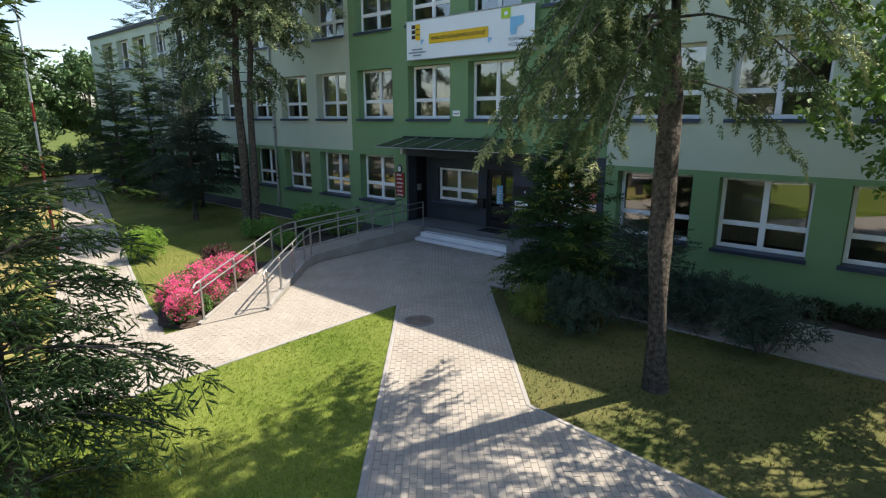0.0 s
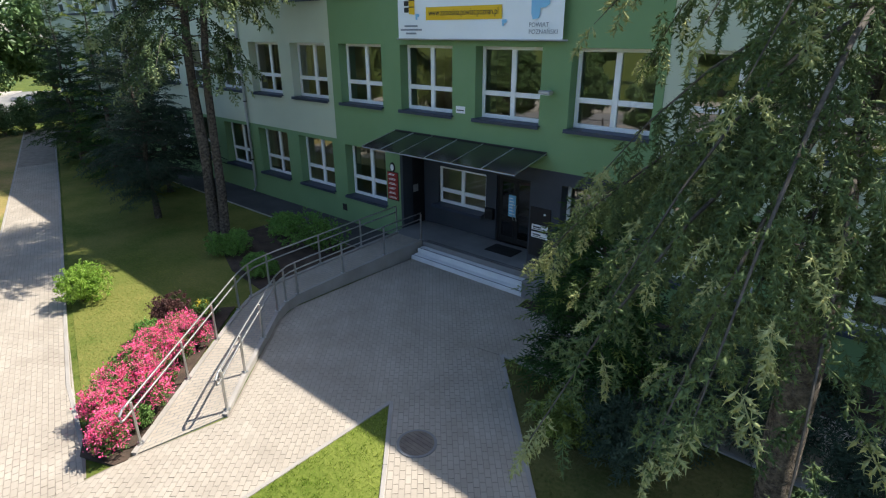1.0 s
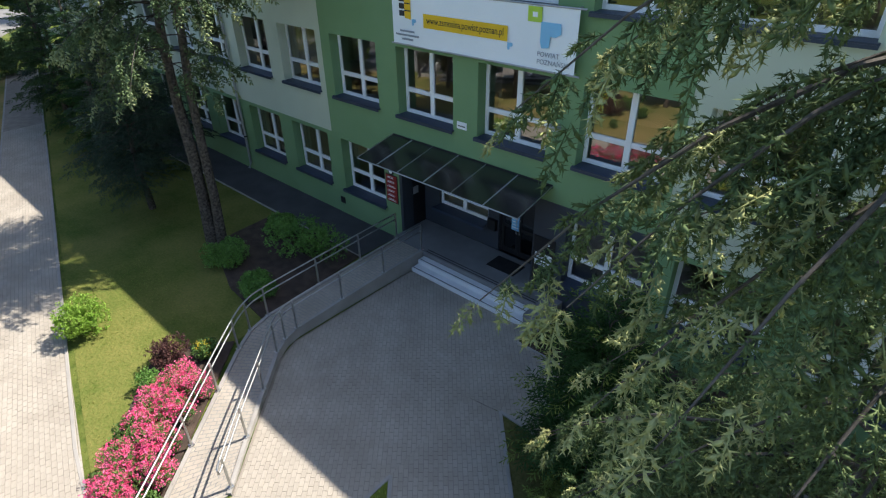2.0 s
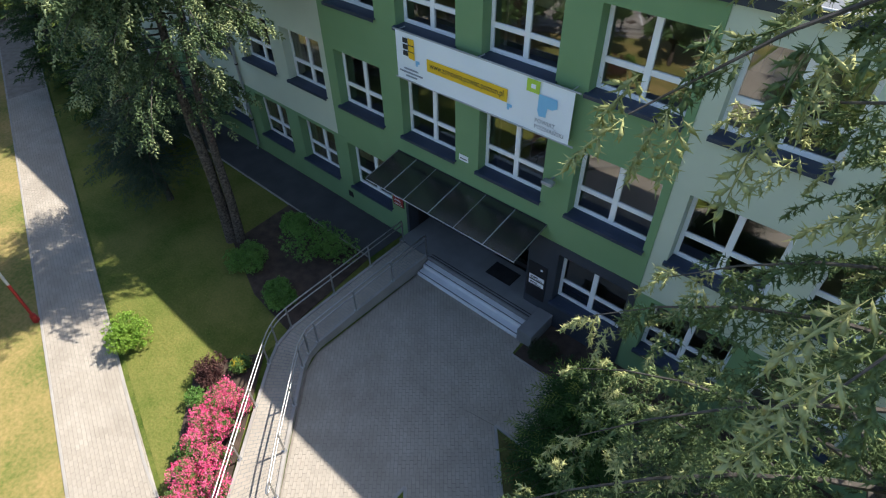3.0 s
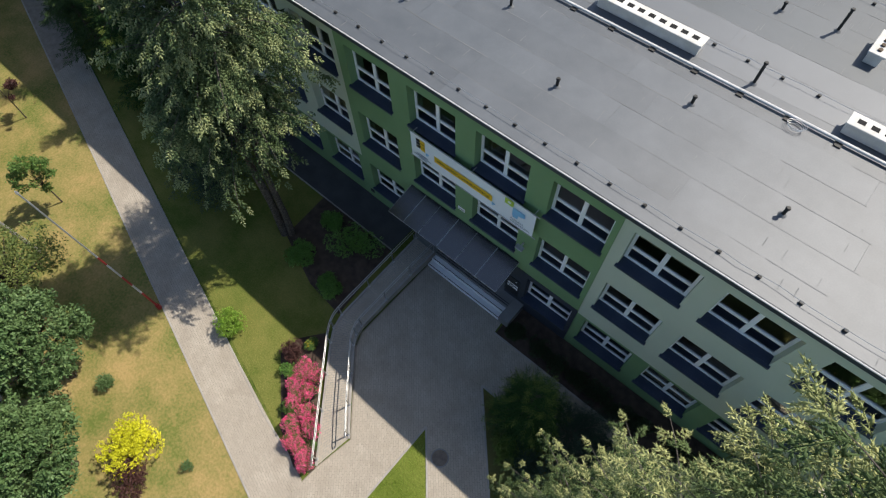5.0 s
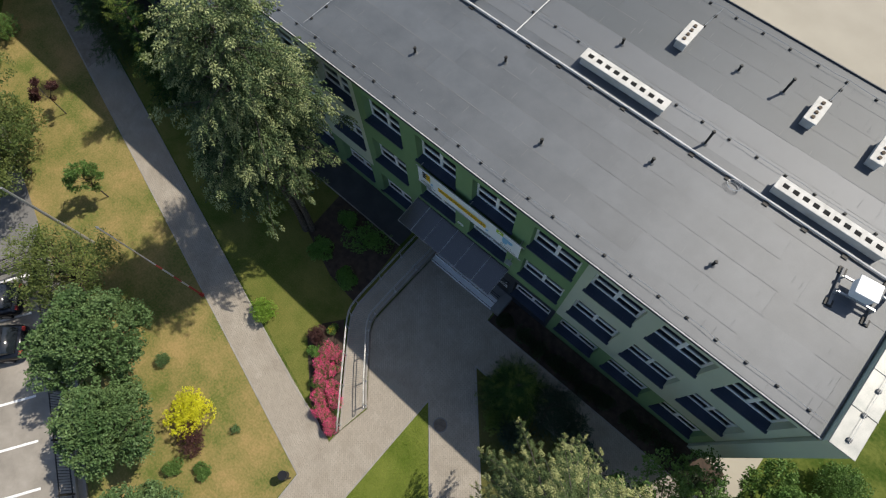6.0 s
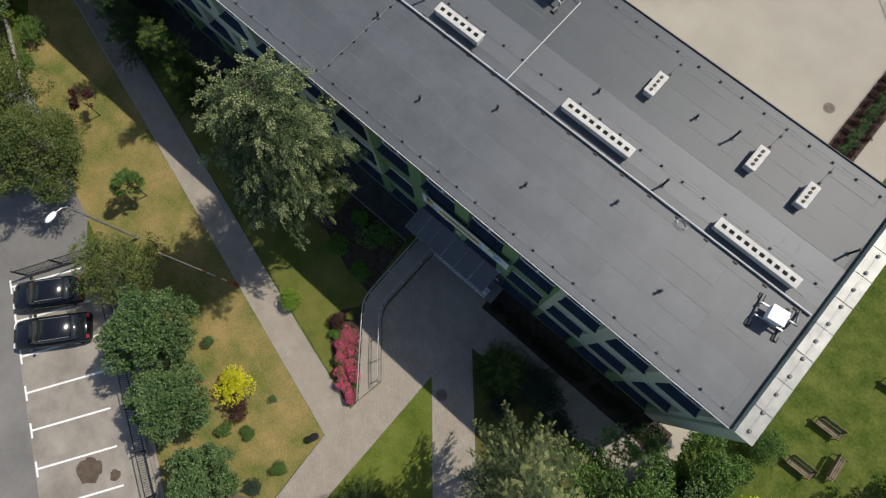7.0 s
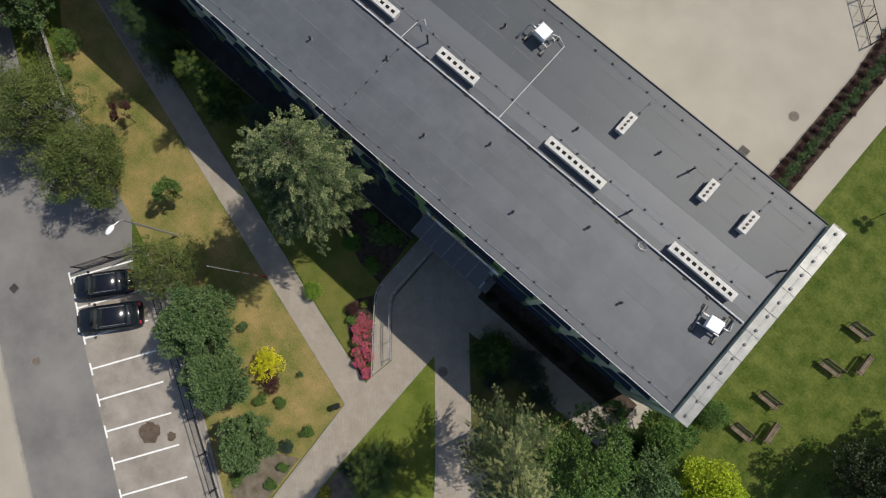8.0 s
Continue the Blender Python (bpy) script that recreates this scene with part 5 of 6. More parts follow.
def shrub(at, rx, ry, h, material, label, seed, n=500, leaf=0.16, name="shrub", group="shrubs", category="shrub", flowers=None, template=None, z0=0.03, twigs=8):
    """A low shrub of stems and leaf clumps; flowers: (material, count, size) of petal clumps on its skin."""
    rng = np.random.default_rng(seed)
    t = thing(name, (*at, z0), label, category, group)
    lobes = [(rng.uniform(-0.5, 0.5) * rx, rng.uniform(-0.5, 0.5) * ry, h * rng.uniform(0.38, 0.62), rx * rng.uniform(0.4, 0.62), ry * rng.uniform(0.4, 0.62), h * rng.uniform(0.32, 0.45)) for _ in range(9)]
    b = bmesh.new()
    for i in range(twigs):
        l = lobes[i % 9]
        tube(b, [(l[0] * 0.2, l[1] * 0.2, -0.03), (l[0] * 0.7, l[1] * 0.7, l[2] * 0.6), (l[0] * 1.1, l[1] * 1.1, l[2] * 1.1)], [0.02, 0.013, 0.006], 4, False)
    tagged(part("stemwork", b, M_TWIG, t), kind="stuff")
    tv, tf = template or LEAVES
    p = blob_points(rng, lobes, n, 0.7)
    p = p[p[:, 2] > 0.0]
    n = len(p)
    stamp("foliage", tv, tf, p, frames_from(rng.normal(0, 1, (n, 3)), rng.normal(0, 1, (n, 3)), rng), leaf * rng.uniform(0.7, 1.3, n), material, t)
    if flowers:
        fm, fn, fs = flowers
        p = blob_points(rng, [(x, y, z, a * 1.06, b_ * 1.06, c * 1.08) for x, y, z, a, b_, c in lobes], fn * 2, 0.92)
        p = p[p[:, 2] > h * 0.3][:fn]
        n = len(p)
        stamp("blossom", FINE[0], FINE[1], p, frames_from(rng.normal(0, 1, (n, 3)), rng.normal(0, 1, (n, 3)), rng), fs * rng.uniform(0.7, 1.3, n), fm, t)
    return t


# the tall conifer beside the side path and its neighbours
conifer((10.19, -6.85), 22.0, 2.9, 5.0, M_FIR, "tall silvery-green conifer with a bare lower trunk and drooping boughs", 3, whorl=0.54, per=5, spray=0.37, step=0.22, hang=0.75, blunt=0.78, trunk=0.2, lean=(-0.045, -0.04), tip_up=0.12, ragged=0.22, name="tall_conifer", own_limbs=True, inner=0.24, skirt=0.75, sparse=0.6, puff=0.05, tip=M_FIRTIP, template=TUFT, frond=0.4, tip_share=0.85)
conifer((6.55, -3.85), 4.2, 1.6, 0.2, M_YNEEDLE, "young spruce with fresh light tips beside the forecourt", 5, whorl=0.2, per=7, spray=0.32, step=0.2, hang=0.12, blunt=0.75, trunk=0.06, ragged=0.3, tip=M_YTIP, template=TWIG, tip_share=0.12)
conifer((8.3, -3.4), 1.9, 1.8, 0.15, M_BLUE, "low dark spruce in the tree lawn", 6, whorl=0.24, per=6, spray=0.3, step=0.24, hang=0.15, blunt=0.6, trunk=0.06, ragged=0.3)
conifer((5.85, -14.75), 6.6, 2.15, 0.45, M_SPRUCE, "dark green spruce with sweeping lower branches on the lawn", 7, whorl=0.27, per=6, spray=0.38, step=0.30, hang=0.32, blunt=1.05, trunk=0.12, ragged=0.3, template=TWIG, tip=M_YTIP, tip_share=0.06, skirt=0.48)
# the pair of tall trees before the west wing, and the spruces behind
conifer((-7.55, -4.35), 14.2, 3.0, 6.0, M_SILVER, "tall twin-stemmed conifer with silvery dense crown", 11, whorl=0.4, per=6, spray=0.5, step=0.3, hang=0.6, blunt=0.42, trunk=0.20, lean=(-0.055, 0.055), ragged=0.35, name="tall_conifer", tip=M_SILVERTIP, template=TUFT_B, puff=0.08, frond=0.42, skirt=0.55, sparse=2.2, inner=0.35)
conifer((-7.25, -4.15), 15.8, 2.9, 8.2, M_SILVER, "tall conifer leaning beside its twin, dense silvery crown", 12, whorl=0.42, per=6, spray=0.5, step=0.3, hang=0.6, blunt=0.45, trunk=0.16, lean=(-0.03, 0.085), ragged=0.35, name="tall_conifer", tip=M_SILVERTIP, template=TUFT_B, puff=0.08, frond=0.42, skirt=0.55, sparse=0.8, inner=0.35)
conifer((-11.6, -4.6), 7.0, 2.2, 1.2, M_BLUE, "dark blue-green spruce with branches to the ground", 13, whorl=0.3, per=6, spray=0.4, step=0.28, hang=0.2, trunk=0.12, ragged=0.2)
conifer((-19.2, -3.2), 8.4, 1.8, 0.5, M_YNEEDLE, "slim spruce with yellowish tips near the wall", 14, whorl=0.42, per=5, spray=0.4, step=0.24, hang=0.2, trunk=0.13, ragged=0.3, template=BRUSH_B, tip=M_YTIP)
conifer((-15.0, -2.6), 6.2, 2.0, 0.5, M_BLUE, "dark spruce in the shade of the wall", 15, whorl=0.42, per=5, spray=0.4, step=0.24, hang=0.2, trunk=0.13, ragged=0.3, template=BRUSH_B)
conifer((-24.2, -3.2), 8.4, 1.8, 0.5, M_SPRUCE, "tall slim spruce near the wall", 16, whorl=0.45, per=5, spray=0.42, step=0.26, hang=0.2, trunk=0.13, ragged=0.3, template=BRUSH_B)
conifer((-28.0, -1.9), 6.8, 2.4, 0.5, M_BLUE, "dark spruce beside the far path", 17, whorl=0.45, per=5, spray=0.42, step=0.26, hang=0.2, trunk=0.13, ragged=0.3, template=BRUSH_B)

# trees along the parking
broadleaf((-9.2, -15.0), 6.2, 2.5, 2.0, M_LEAF, "round-crowned broadleaf tree beside the parking fence", 21, 3000, 0.38)
broadleaf((-5.9, -16.9), 5.8, 2.05, 1.9, M_LEAF, "broadleaf tree with a dense dark crown near the fence", 22, 2800, 0.38)
broadleaf((-1.7, -18.8), 4.6, 1.9, 1.2, M_LEAF, "broadleaf tree near the end of the bed", 23, 2400, 0.38)
broadleaf((-13.6, -14.1), 5.6, 2.5, 1.4, M_FEATHER, "feathery open-crowned tree beside the street lamp", 24, 1300, 0.34, template=FINE)
broadleaf((-22.4, -12.6), 6.6, 3.2, 1.6, M_FEATHER, "large feathery-leaved tree over the fence corner", 25, 2600, 0.41, template=FINE)
broadleaf((-27.5, -12.2), 7.2, 3.6, 1.8, M_FEATHER, "large feathery olive-green tree beside the drive", 26, 2600, 0.41, template=FINE)
broadleaf((-17.6, -10.5), 3.6, 1.1, 1.3, M_LEAF2, "slender young tree with an open crown on the dry lawn", 27, 420, 0.3, 16, 0.035, name="young_tree")
broadleaf((-24.2, -8.8), 3.2, 0.85, 1.5, M_PLUM, "slender young purple-leaved tree on the dry lawn", 28, 220, 0.32, 7, 0.03, name="young_tree")
broadleaf((-35.4, -7.6), 5.6, 2.4, 1.2, M_LEAF, "broad dark green tree beside the far gate", 29, 1500, 0.38)
# trees past the gable end
broadleaf((14.5, -4.9), 8.4, 3.2, 2.6, M_LEAF2, "leafy broadleaf tree beside the tall conifer", 31, 2600, 0.36, 30, 0.10)
broadleaf((17.6, -3.4), 6.4, 2.5, 1.4, M_LEAF, "dark leafy tree before the gable corner", 32, 2400, 0.42)
broadleaf((22.3, -1.0), 4.6, 2.0, 1.0, M_LIME2, "bright yellow-green tree on the east lawn", 33, 1700, 0.36)
broadleaf((29.4, 5.4), 7.5, 3.2, 1.6, M_DARKLEAF, "large dark tree on the east lawn", 34, 2400, 0.42)
broadleaf((31.0, 9.5), 7.0, 2.8, 1.8, M_DARKLEAF, "large dark tree at the lawn's edge", 35, 2400, 0.42)
broadleaf((17.8, -0.9), 5.2, 2.1, 0.9, M_LEAF2, "dense leafy tree beside the gable wall", 37, 2600, 0.34, 24)
broadleaf((20.9, 21.6), 2.7, 0.7, 1.3, M_LEAF2, "thin young tree on the east lawn", 39, 200, 0.3, 7, 0.03, name="young_tree")
shrub((20.2, 2.6), 1.35, 1.35, 1.9, M_LEAF2, "loose arching green shrub by the gable wall", 36, 700, 0.3, template=FINE)

# shrubs
shrub((-5.8, -9.05), 0.78, 0.78, 1.1, M_SHRUB, "round clipped light green shrub on the lawn", 41, 900, 0.15)
for i, (x, y, r) in enumerate(((1.02, -10.92, 0.38), (0.62, -10.72, 0.50), (0.05, -10.55, 0.52), (0.22, -10.0, 0.50), (-0.42, -10.2, 0.5), (-0.35, -9.55, 0.45), (-1.2, -9.5, 0.5), (-0.95, -8.95, 0.48), (-1.6, -9.0, 0.5), (-1.75, -8.4, 0.5), (-1.3, -8.35, 0.42))):
    shrub((x + 0.1, y + 0.08), r * 0.9, r * 0.9, 0.72, M_LEAF2, "low rose bush covered with bright pink blossom", 50 + i, 420, 0.12, "rose_bush", "pink rose bushes", "rose bush", (M_PINK, 280, 0.13))
shrub((-0.85, -9.85), 0.45, 0.40, 0.6, M_LEAF2, "low green perennial between the roses", 157, 320, 0.15)
shrub((0.75, -10.25), 0.3, 0.28, 0.45, M_LEAF2, "low green perennial between the roses", 158, 200, 0.13)
shrub((-2.15, -8.75), 0.42, 0.4, 0.6, M_BUSH, "light green low plant between the roses", 159, 260, 0.14)
shrub((-2.7, -8.1), 0.55, 0.52, 0.8, M_PLUM, "dark red barberry bush at the bed's end", 160, 480, 0.15)
shrub((-2.35, -7.35), 0.34, 0.34, 0.55, M_LEAF2, "green plant with a few yellow flowers", 161, 240, 0.14, flowers=(M_YFLOWER, 40, 0.09))
for i, (x, y, rx, h) in enumerate(((-4.2, -2.75, 1.25, 1.25), (-6.05, -2.55, 0.7, 0.8), (-5.85, -4.7, 0.85, 0.75), (-3.75, -4.9, 0.7, 0.6))):
    shrub((x, y), rx, rx * 0.85, h, M_BUSH, "dense green bush in the mulch bed by the wall", 61 + i, 800, 0.17, group="bushes by the ramp")
for i in range(7):
    shrub((4.2 + i * 1.0 + 0.1 * (i % 2), -1.15), 0.62, 0.5, 0.45, M_DARKLEAF, "low dark clipped hedge plant under the windows", 70 + i, 420, 0.13, name="hedge_plant", group="hedge under the windows")
for i in range(5):
    shrub((11.6 + i * 1.0, -1.0), 0.62, 0.5, 0.4, M_DARKLEAF, "low dark cover plant under the windows", 78 + i, 340, 0.14, name="hedge_plant", group="hedge under the windows")
for i, (x, y, r) in enumerate(((9.6, -3.2, 1.0), (11.2, -4.0, 0.95), (7.7, -5.2, 0.9))):
    shrub((x, y), r, r, 1.15, M_BLUE, "spreading dark juniper in the tree lawn", 84 + i, 600, 0.26, name="juniper", template=BRUSH_B, group="junipers")
# added shrub in light yellow-green, standing in for the young spruce's sunlit tips
shrub((6.9, -5.3), 0.75, 0.6, 0.75, M_YTIP, "low yellow-green conifer shrub standing in for sunlit spruce tips", 88, 420, 0.24, name="juniper", template=BRUSH_B, group="junipers")
shrub((-4.6, -14.95), 1.25, 1.2, 1.6, M_LIME, "bright yellow shrub on the dry lawn", 90, 900, 0.2)
shrub((-3.5, -15.65), 0.9, 0.85, 1.1, M_PLUM, "dark purple-brown shrub beside the yellow one", 91, 560, 0.17)
shrub((-3.2, -17.0), 0.5, 0.5, 0.7, M_LEAF2, "small light green shrub in the bed", 92, 360, 0.15)
shrub((-2.1, -16.2), 0.45, 0.45, 0.6, M_LEAF2, "small light green shrub in the bed", 93, 360, 0.15)
shrub((-7.65, -14.2), 0.4, 0.4, 0.7, M_LEAF, "small dark shrub on the dry lawn", 94, 260, 0.15)
shrub((-2.36, -14.0), 0.3, 0.3, 0.45, M_LEAF, "small sapling on the dry lawn", 95, 110, 0.13)
shrub((0.77, -16.4), 0.55, 0.55, 0.7, M_LEAF2, "olive-green shrub beside the path", 96, 420, 0.15)
shrub((0.28, -18.06), 0.6, 0.6, 0.6, M_BLUE, "grey-green low shrub in the bed", 97, 420, 0.16)
for i, (x, y, r) in enumerate(((1.06, -19.2, 0.4), (1.21, -20.7, 0.5), (-0.73, -22.0, 0.55))):
    shrub((x, y), r, r, 0.5, M_LEAF2, "low green plant in the bed", 98 + 40 * i, 300, 0.15)
shrub((4.3, -18.5), 0.5, 0.5, 0.6, M_LEAF2, "green plant covered with yellow flowers at the path's edge", 99, 300, 0.16, flowers=(M_YFLOWER, 160, 0.16))
shrub((4.35, -16.5), 0.6, 0.6, 0.5, M_BLUE, "low blue-green ground cover by the path", 100, 380, 0.16)
shrub((-32.0, -7.6), 1.1, 1.1, 1.6, M_LEAF2, "round green bush by the far gate", 101, 500, 0.2)
shrub((-30.7, -9.5), 0.7, 0.7, 0.9, M_LEAF2, "green bush by the fence", 102, 420, 0.18)
for i in range(36):
    yy = 12.95 + i * 0.8
    if i == 0:
        shrub((13.55, yy), 0.3, 0.42, 0.42, M_PLUM, "small dark purple hedge plant", 110, 150, 0.13, name="hedge_plant", group="hedge strip plants")
        shrub((14.12, yy), 0.4, 0.5, 0.6, M_LEAF, "small green hedge plant", 111, 190, 0.15, name="hedge_plant", group="hedge strip plants")
        HEDGE_A, HEDGE_B = [o for o in scene.objects if o.name.startswith("hedge_plant") and o.parent is None and "strip" in o["group"]]
        copy_thing(HEDGE_A, pose(14.72, yy, 0.03, 0, 0, 90))
        continue
    copy_thing(HEDGE_A, pose(13.53 + 0.05 * (i % 3) - 0.3 * max(0, yy - 28.5) / 2.5, yy, 0.03, 0, 0, 47 * i))
    copy_thing(HEDGE_A, pose(14.74 - 0.05 * (i % 4), yy + 0.25, 0.03, 0, 0, 83 * i))
    copy_thing(HEDGE_B, pose(14.1 + 0.06 * (i % 2), yy + 0.1 * (i % 3), 0.03, 0, 0, 71 * i))

# hedge and far trees that close the view
for i in range(9):
    shrub((-38.6 - 0.35 * (i % 3), -12.2 + i * 1.45), 1.3, 1.1, 2.3 + 0.25 * (i * 7 % 3), M_LEAF, "tall dense green hedge bush past the gate", 130 + i % 3, 520, 0.36, group="far hedge bushes", name="hedge_bush", category="hedge")
far = broadleaf((-43, -6.5), 11, 4.6, 2.4, M_LEAF, "tall broadleaf tree far along the path", 120, 650, 1.3, 24, 0.2, group="far trees")
for i, (x, y, r) in enumerate(((-46, 2, 40), (-52, -12, 110), (-40, -12.5, 200), (-60, -3, 250), (-62, 12, 300), (-48, -22, 20), (-70, -25, 80), (-58, -36, 130), (-75, 0, 170), (-44, 9, 10), (-37, -15, 220), (-47, -14, 260), *((-34 + i * 8.5 + (i * 37 % 5), -47 - (i * 53 % 11), i * 77) for i in range(12)))):
    copy_thing(far, pose(x, y, 0, 0, 0, r))
near = broadleaf((-42, -5.6), 12.0, 4.4, 1.6, M_LEAF, "tall dark broadleaf tree at the end of the path", 124, 2300, 0.62, 40, 0.2, group="far trees")
for x, y, r in ((-38.5, -10.2, 130), (-47.5, -4.5, 250)):
    copy_thing(near, pose(x, y, 0, 0, 0, r))
conifer((-47, 9), 17, 3.2, 6, M_BLUE, "tall pine standing behind the building", 121, whorl=0.8, per=4, spray=0.9, step=0.7, hang=0.1, blunt=0.4, trunk=0.2, template=BRUSH_B, name="pine_tree", group="far trees")

# ---------------------------------------------------------------- street things
pole = thing("flag_pole", (-8.95, -10.68, 0), "tall slim flag pole banded red and white", "flag pole")
part("base", cyl(bmesh.new(), 0.11, 0.09, 0, 0.3), M_RED, pole)
for i, (za, zb, m) in enumerate(((0.3, 1.7, M_RED), (1.7, 2.5, M_POLEW), (2.5, 3.3, M_RED), (3.3, 4.4, M_POLEW), (4.4, 5.0, M_RED), (5.0, 5.6, M_POLEW), (5.6, 9.3, M_GALV))):
    part("band", cyl(bmesh.new(), 0.048 - 0.003 * i, 0.047 - 0.003 * i, za, zb, seg=14), m, pole)
part("finial", cyl(bmesh.new(), 0.05, 0.02, 9.3, 9.42), M_GALV, pole)

lamp = thing("street_lamp", (-15.85, -12.75, 0), "grey steel street lamp with a white oval head", "street lamp")
part("pole", tube(bmesh.new(), [(0, 0, 0), (0, 0, 4), (0, 0, 6.75)], [0.09, 0.07, 0.05], 10), M_GALV, lamp)
part("arm", tube(bmesh.new(), [(0, 0, 6.7), (0.02, -0.15, 6.95), (0.06, -0.5, 7.1)], 0.035, 8), M_GALV, lamp)
b = bmesh.new()
bmesh.ops.create_uvsphere(b, u_segments=14, v_segments=8, radius=0.5, matrix=Matrix.LocRotScale((0.1, -0.8, 7.13), Euler((0, 0, radians(5))), (0.36, 0.75, 0.2)))
part("lamp_head", b, M_WHITE, lamp, "white oval lamp head", smooth=True)


def fence(p, q, height, label, bars=0.13, lattice=False):
    t = thing("fence", (*p, 0), label, "fence", "metal fences")
    d = Vector((q[0] - p[0], q[1] - p[1], 0))
    L = d.length
    t.matrix_basis = Matrix.Translation((*p, 0)) @ Matrix.Rotation(math.atan2(d.y, d.x), 4, "Z")
    n, bar_mesh = max(1, round(L / 2.5)), None
    for i in range(n + 1):
        x = L * i / n
        b = box(bmesh.new(), (x - 0.04, -0.04, 0), (x + 0.04, 0.04, height + 0.08), 0.006)
        part("post", b, M_IRON, t)
    part("base_wall", box(bmesh.new(), (0, -0.09, 0), (L, 0.09, 0.22), 0.01), M_EDGE, t, "low concrete base")
    for i in range(n):
        xa, xb = L * i / n + 0.05, L * (i + 1) / n - 0.05
        for z in (0.35, height - 0.08):
            part("rail", box(bmesh.new(), (xa, -0.018, z), (xb, 0.018, z + 0.04)), M_IRON, t)
        k = xa + bars / 2
        while k < xb:
            bar = part("bar", box(bmesh.new(), (-0.01, -0.01, 0.28), (0.01, 0.01, height)), M_IRON, t) if bar_mesh is None else new("bar", bar_mesh)
            bar_mesh = bar.data
            bar.parent = t
            bar.matrix_basis = pose(k, 0, 0)
            k += bars


fence((-16.9, -14.9), (3.0, -25.75), 1.35, "dark iron barred fence between lawn and parking")
fence((-19.3, -19.0), (-17.0, -15.05), 1.35, "dark iron barred fence beside the drive")
fence((-34.8, -8.4), (-29.0, -11.3), 1.5, "dark iron gate panels at the far corner")
t = thing("litter_bin", (1.02, -13.72, 0.01), "dark round litter bin on a post by the path", "bin")
part("post", cyl(bmesh.new(), 0.03, 0.03, 0, 0.9, 0.2, 0, 8), M_IRON, t)
part("body", cyl(bmesh.new(), 0.17, 0.2, 0.3, 0.85, 0, 0, 16), M_IRON, t)
part("rim", cyl(bmesh.new(), 0.22, 0.22, 0.85, 0.89, 0, 0, 16), M_DARK, t)


def bench():
    t = thing("bench", (0, 0, 0), "weathered wooden park bench with dark iron sides", "bench", "benches on the east lawn")
    for i in range(4):
        part("seat_slat", box(bmesh.new(), (-0.75, -0.25 + i * 0.12, 0.42), (0.75, -0.15 + i * 0.12, 0.455), 0.006), M_WOOD, t)
    for i in range(3):
        part("back_slat", box(bmesh.new(), (-0.75, 0.25 + i * 0.03, 0.52 + i * 0.13), (0.75, 0.285 + i * 0.03, 0.62 + i * 0.13), 0.006), M_WOOD, t)
    for x in (-0.67, 0.67):
        b = bmesh.new()
        tube(b, [(x, -0.28, 0), (x, -0.25, 0.40), (x, 0.2, 0.40), (x, 0.34, 0.86)], 0.024, 6)
        tube(b, [(x, 0.3, 0), (x, 0.16, 0.40)], 0.024, 6)
        tube(b, [(x, -0.27, 0.4), (x, -0.27, 0.62), (x, 0.25, 0.62)], 0.02, 6)
        part("iron_side", b, M_IRON, t)
    return t


bench_0 = bench()
spots = ((24.4, 13.75, 2), (26.0, 12.2, 92), (24.45, 10.5, 3), (22.65, 6.05, 2), (22.6, 3.2, 2), (24.1, 4.5, 94))
bench_0.matrix_basis = pose(spots[0][0], spots[0][1], 0, 0, 0, spots[0][2])
for x, y, r in spots[1:]:
    copy_thing(bench_0, pose(x, y, 0, 0, 0, r))


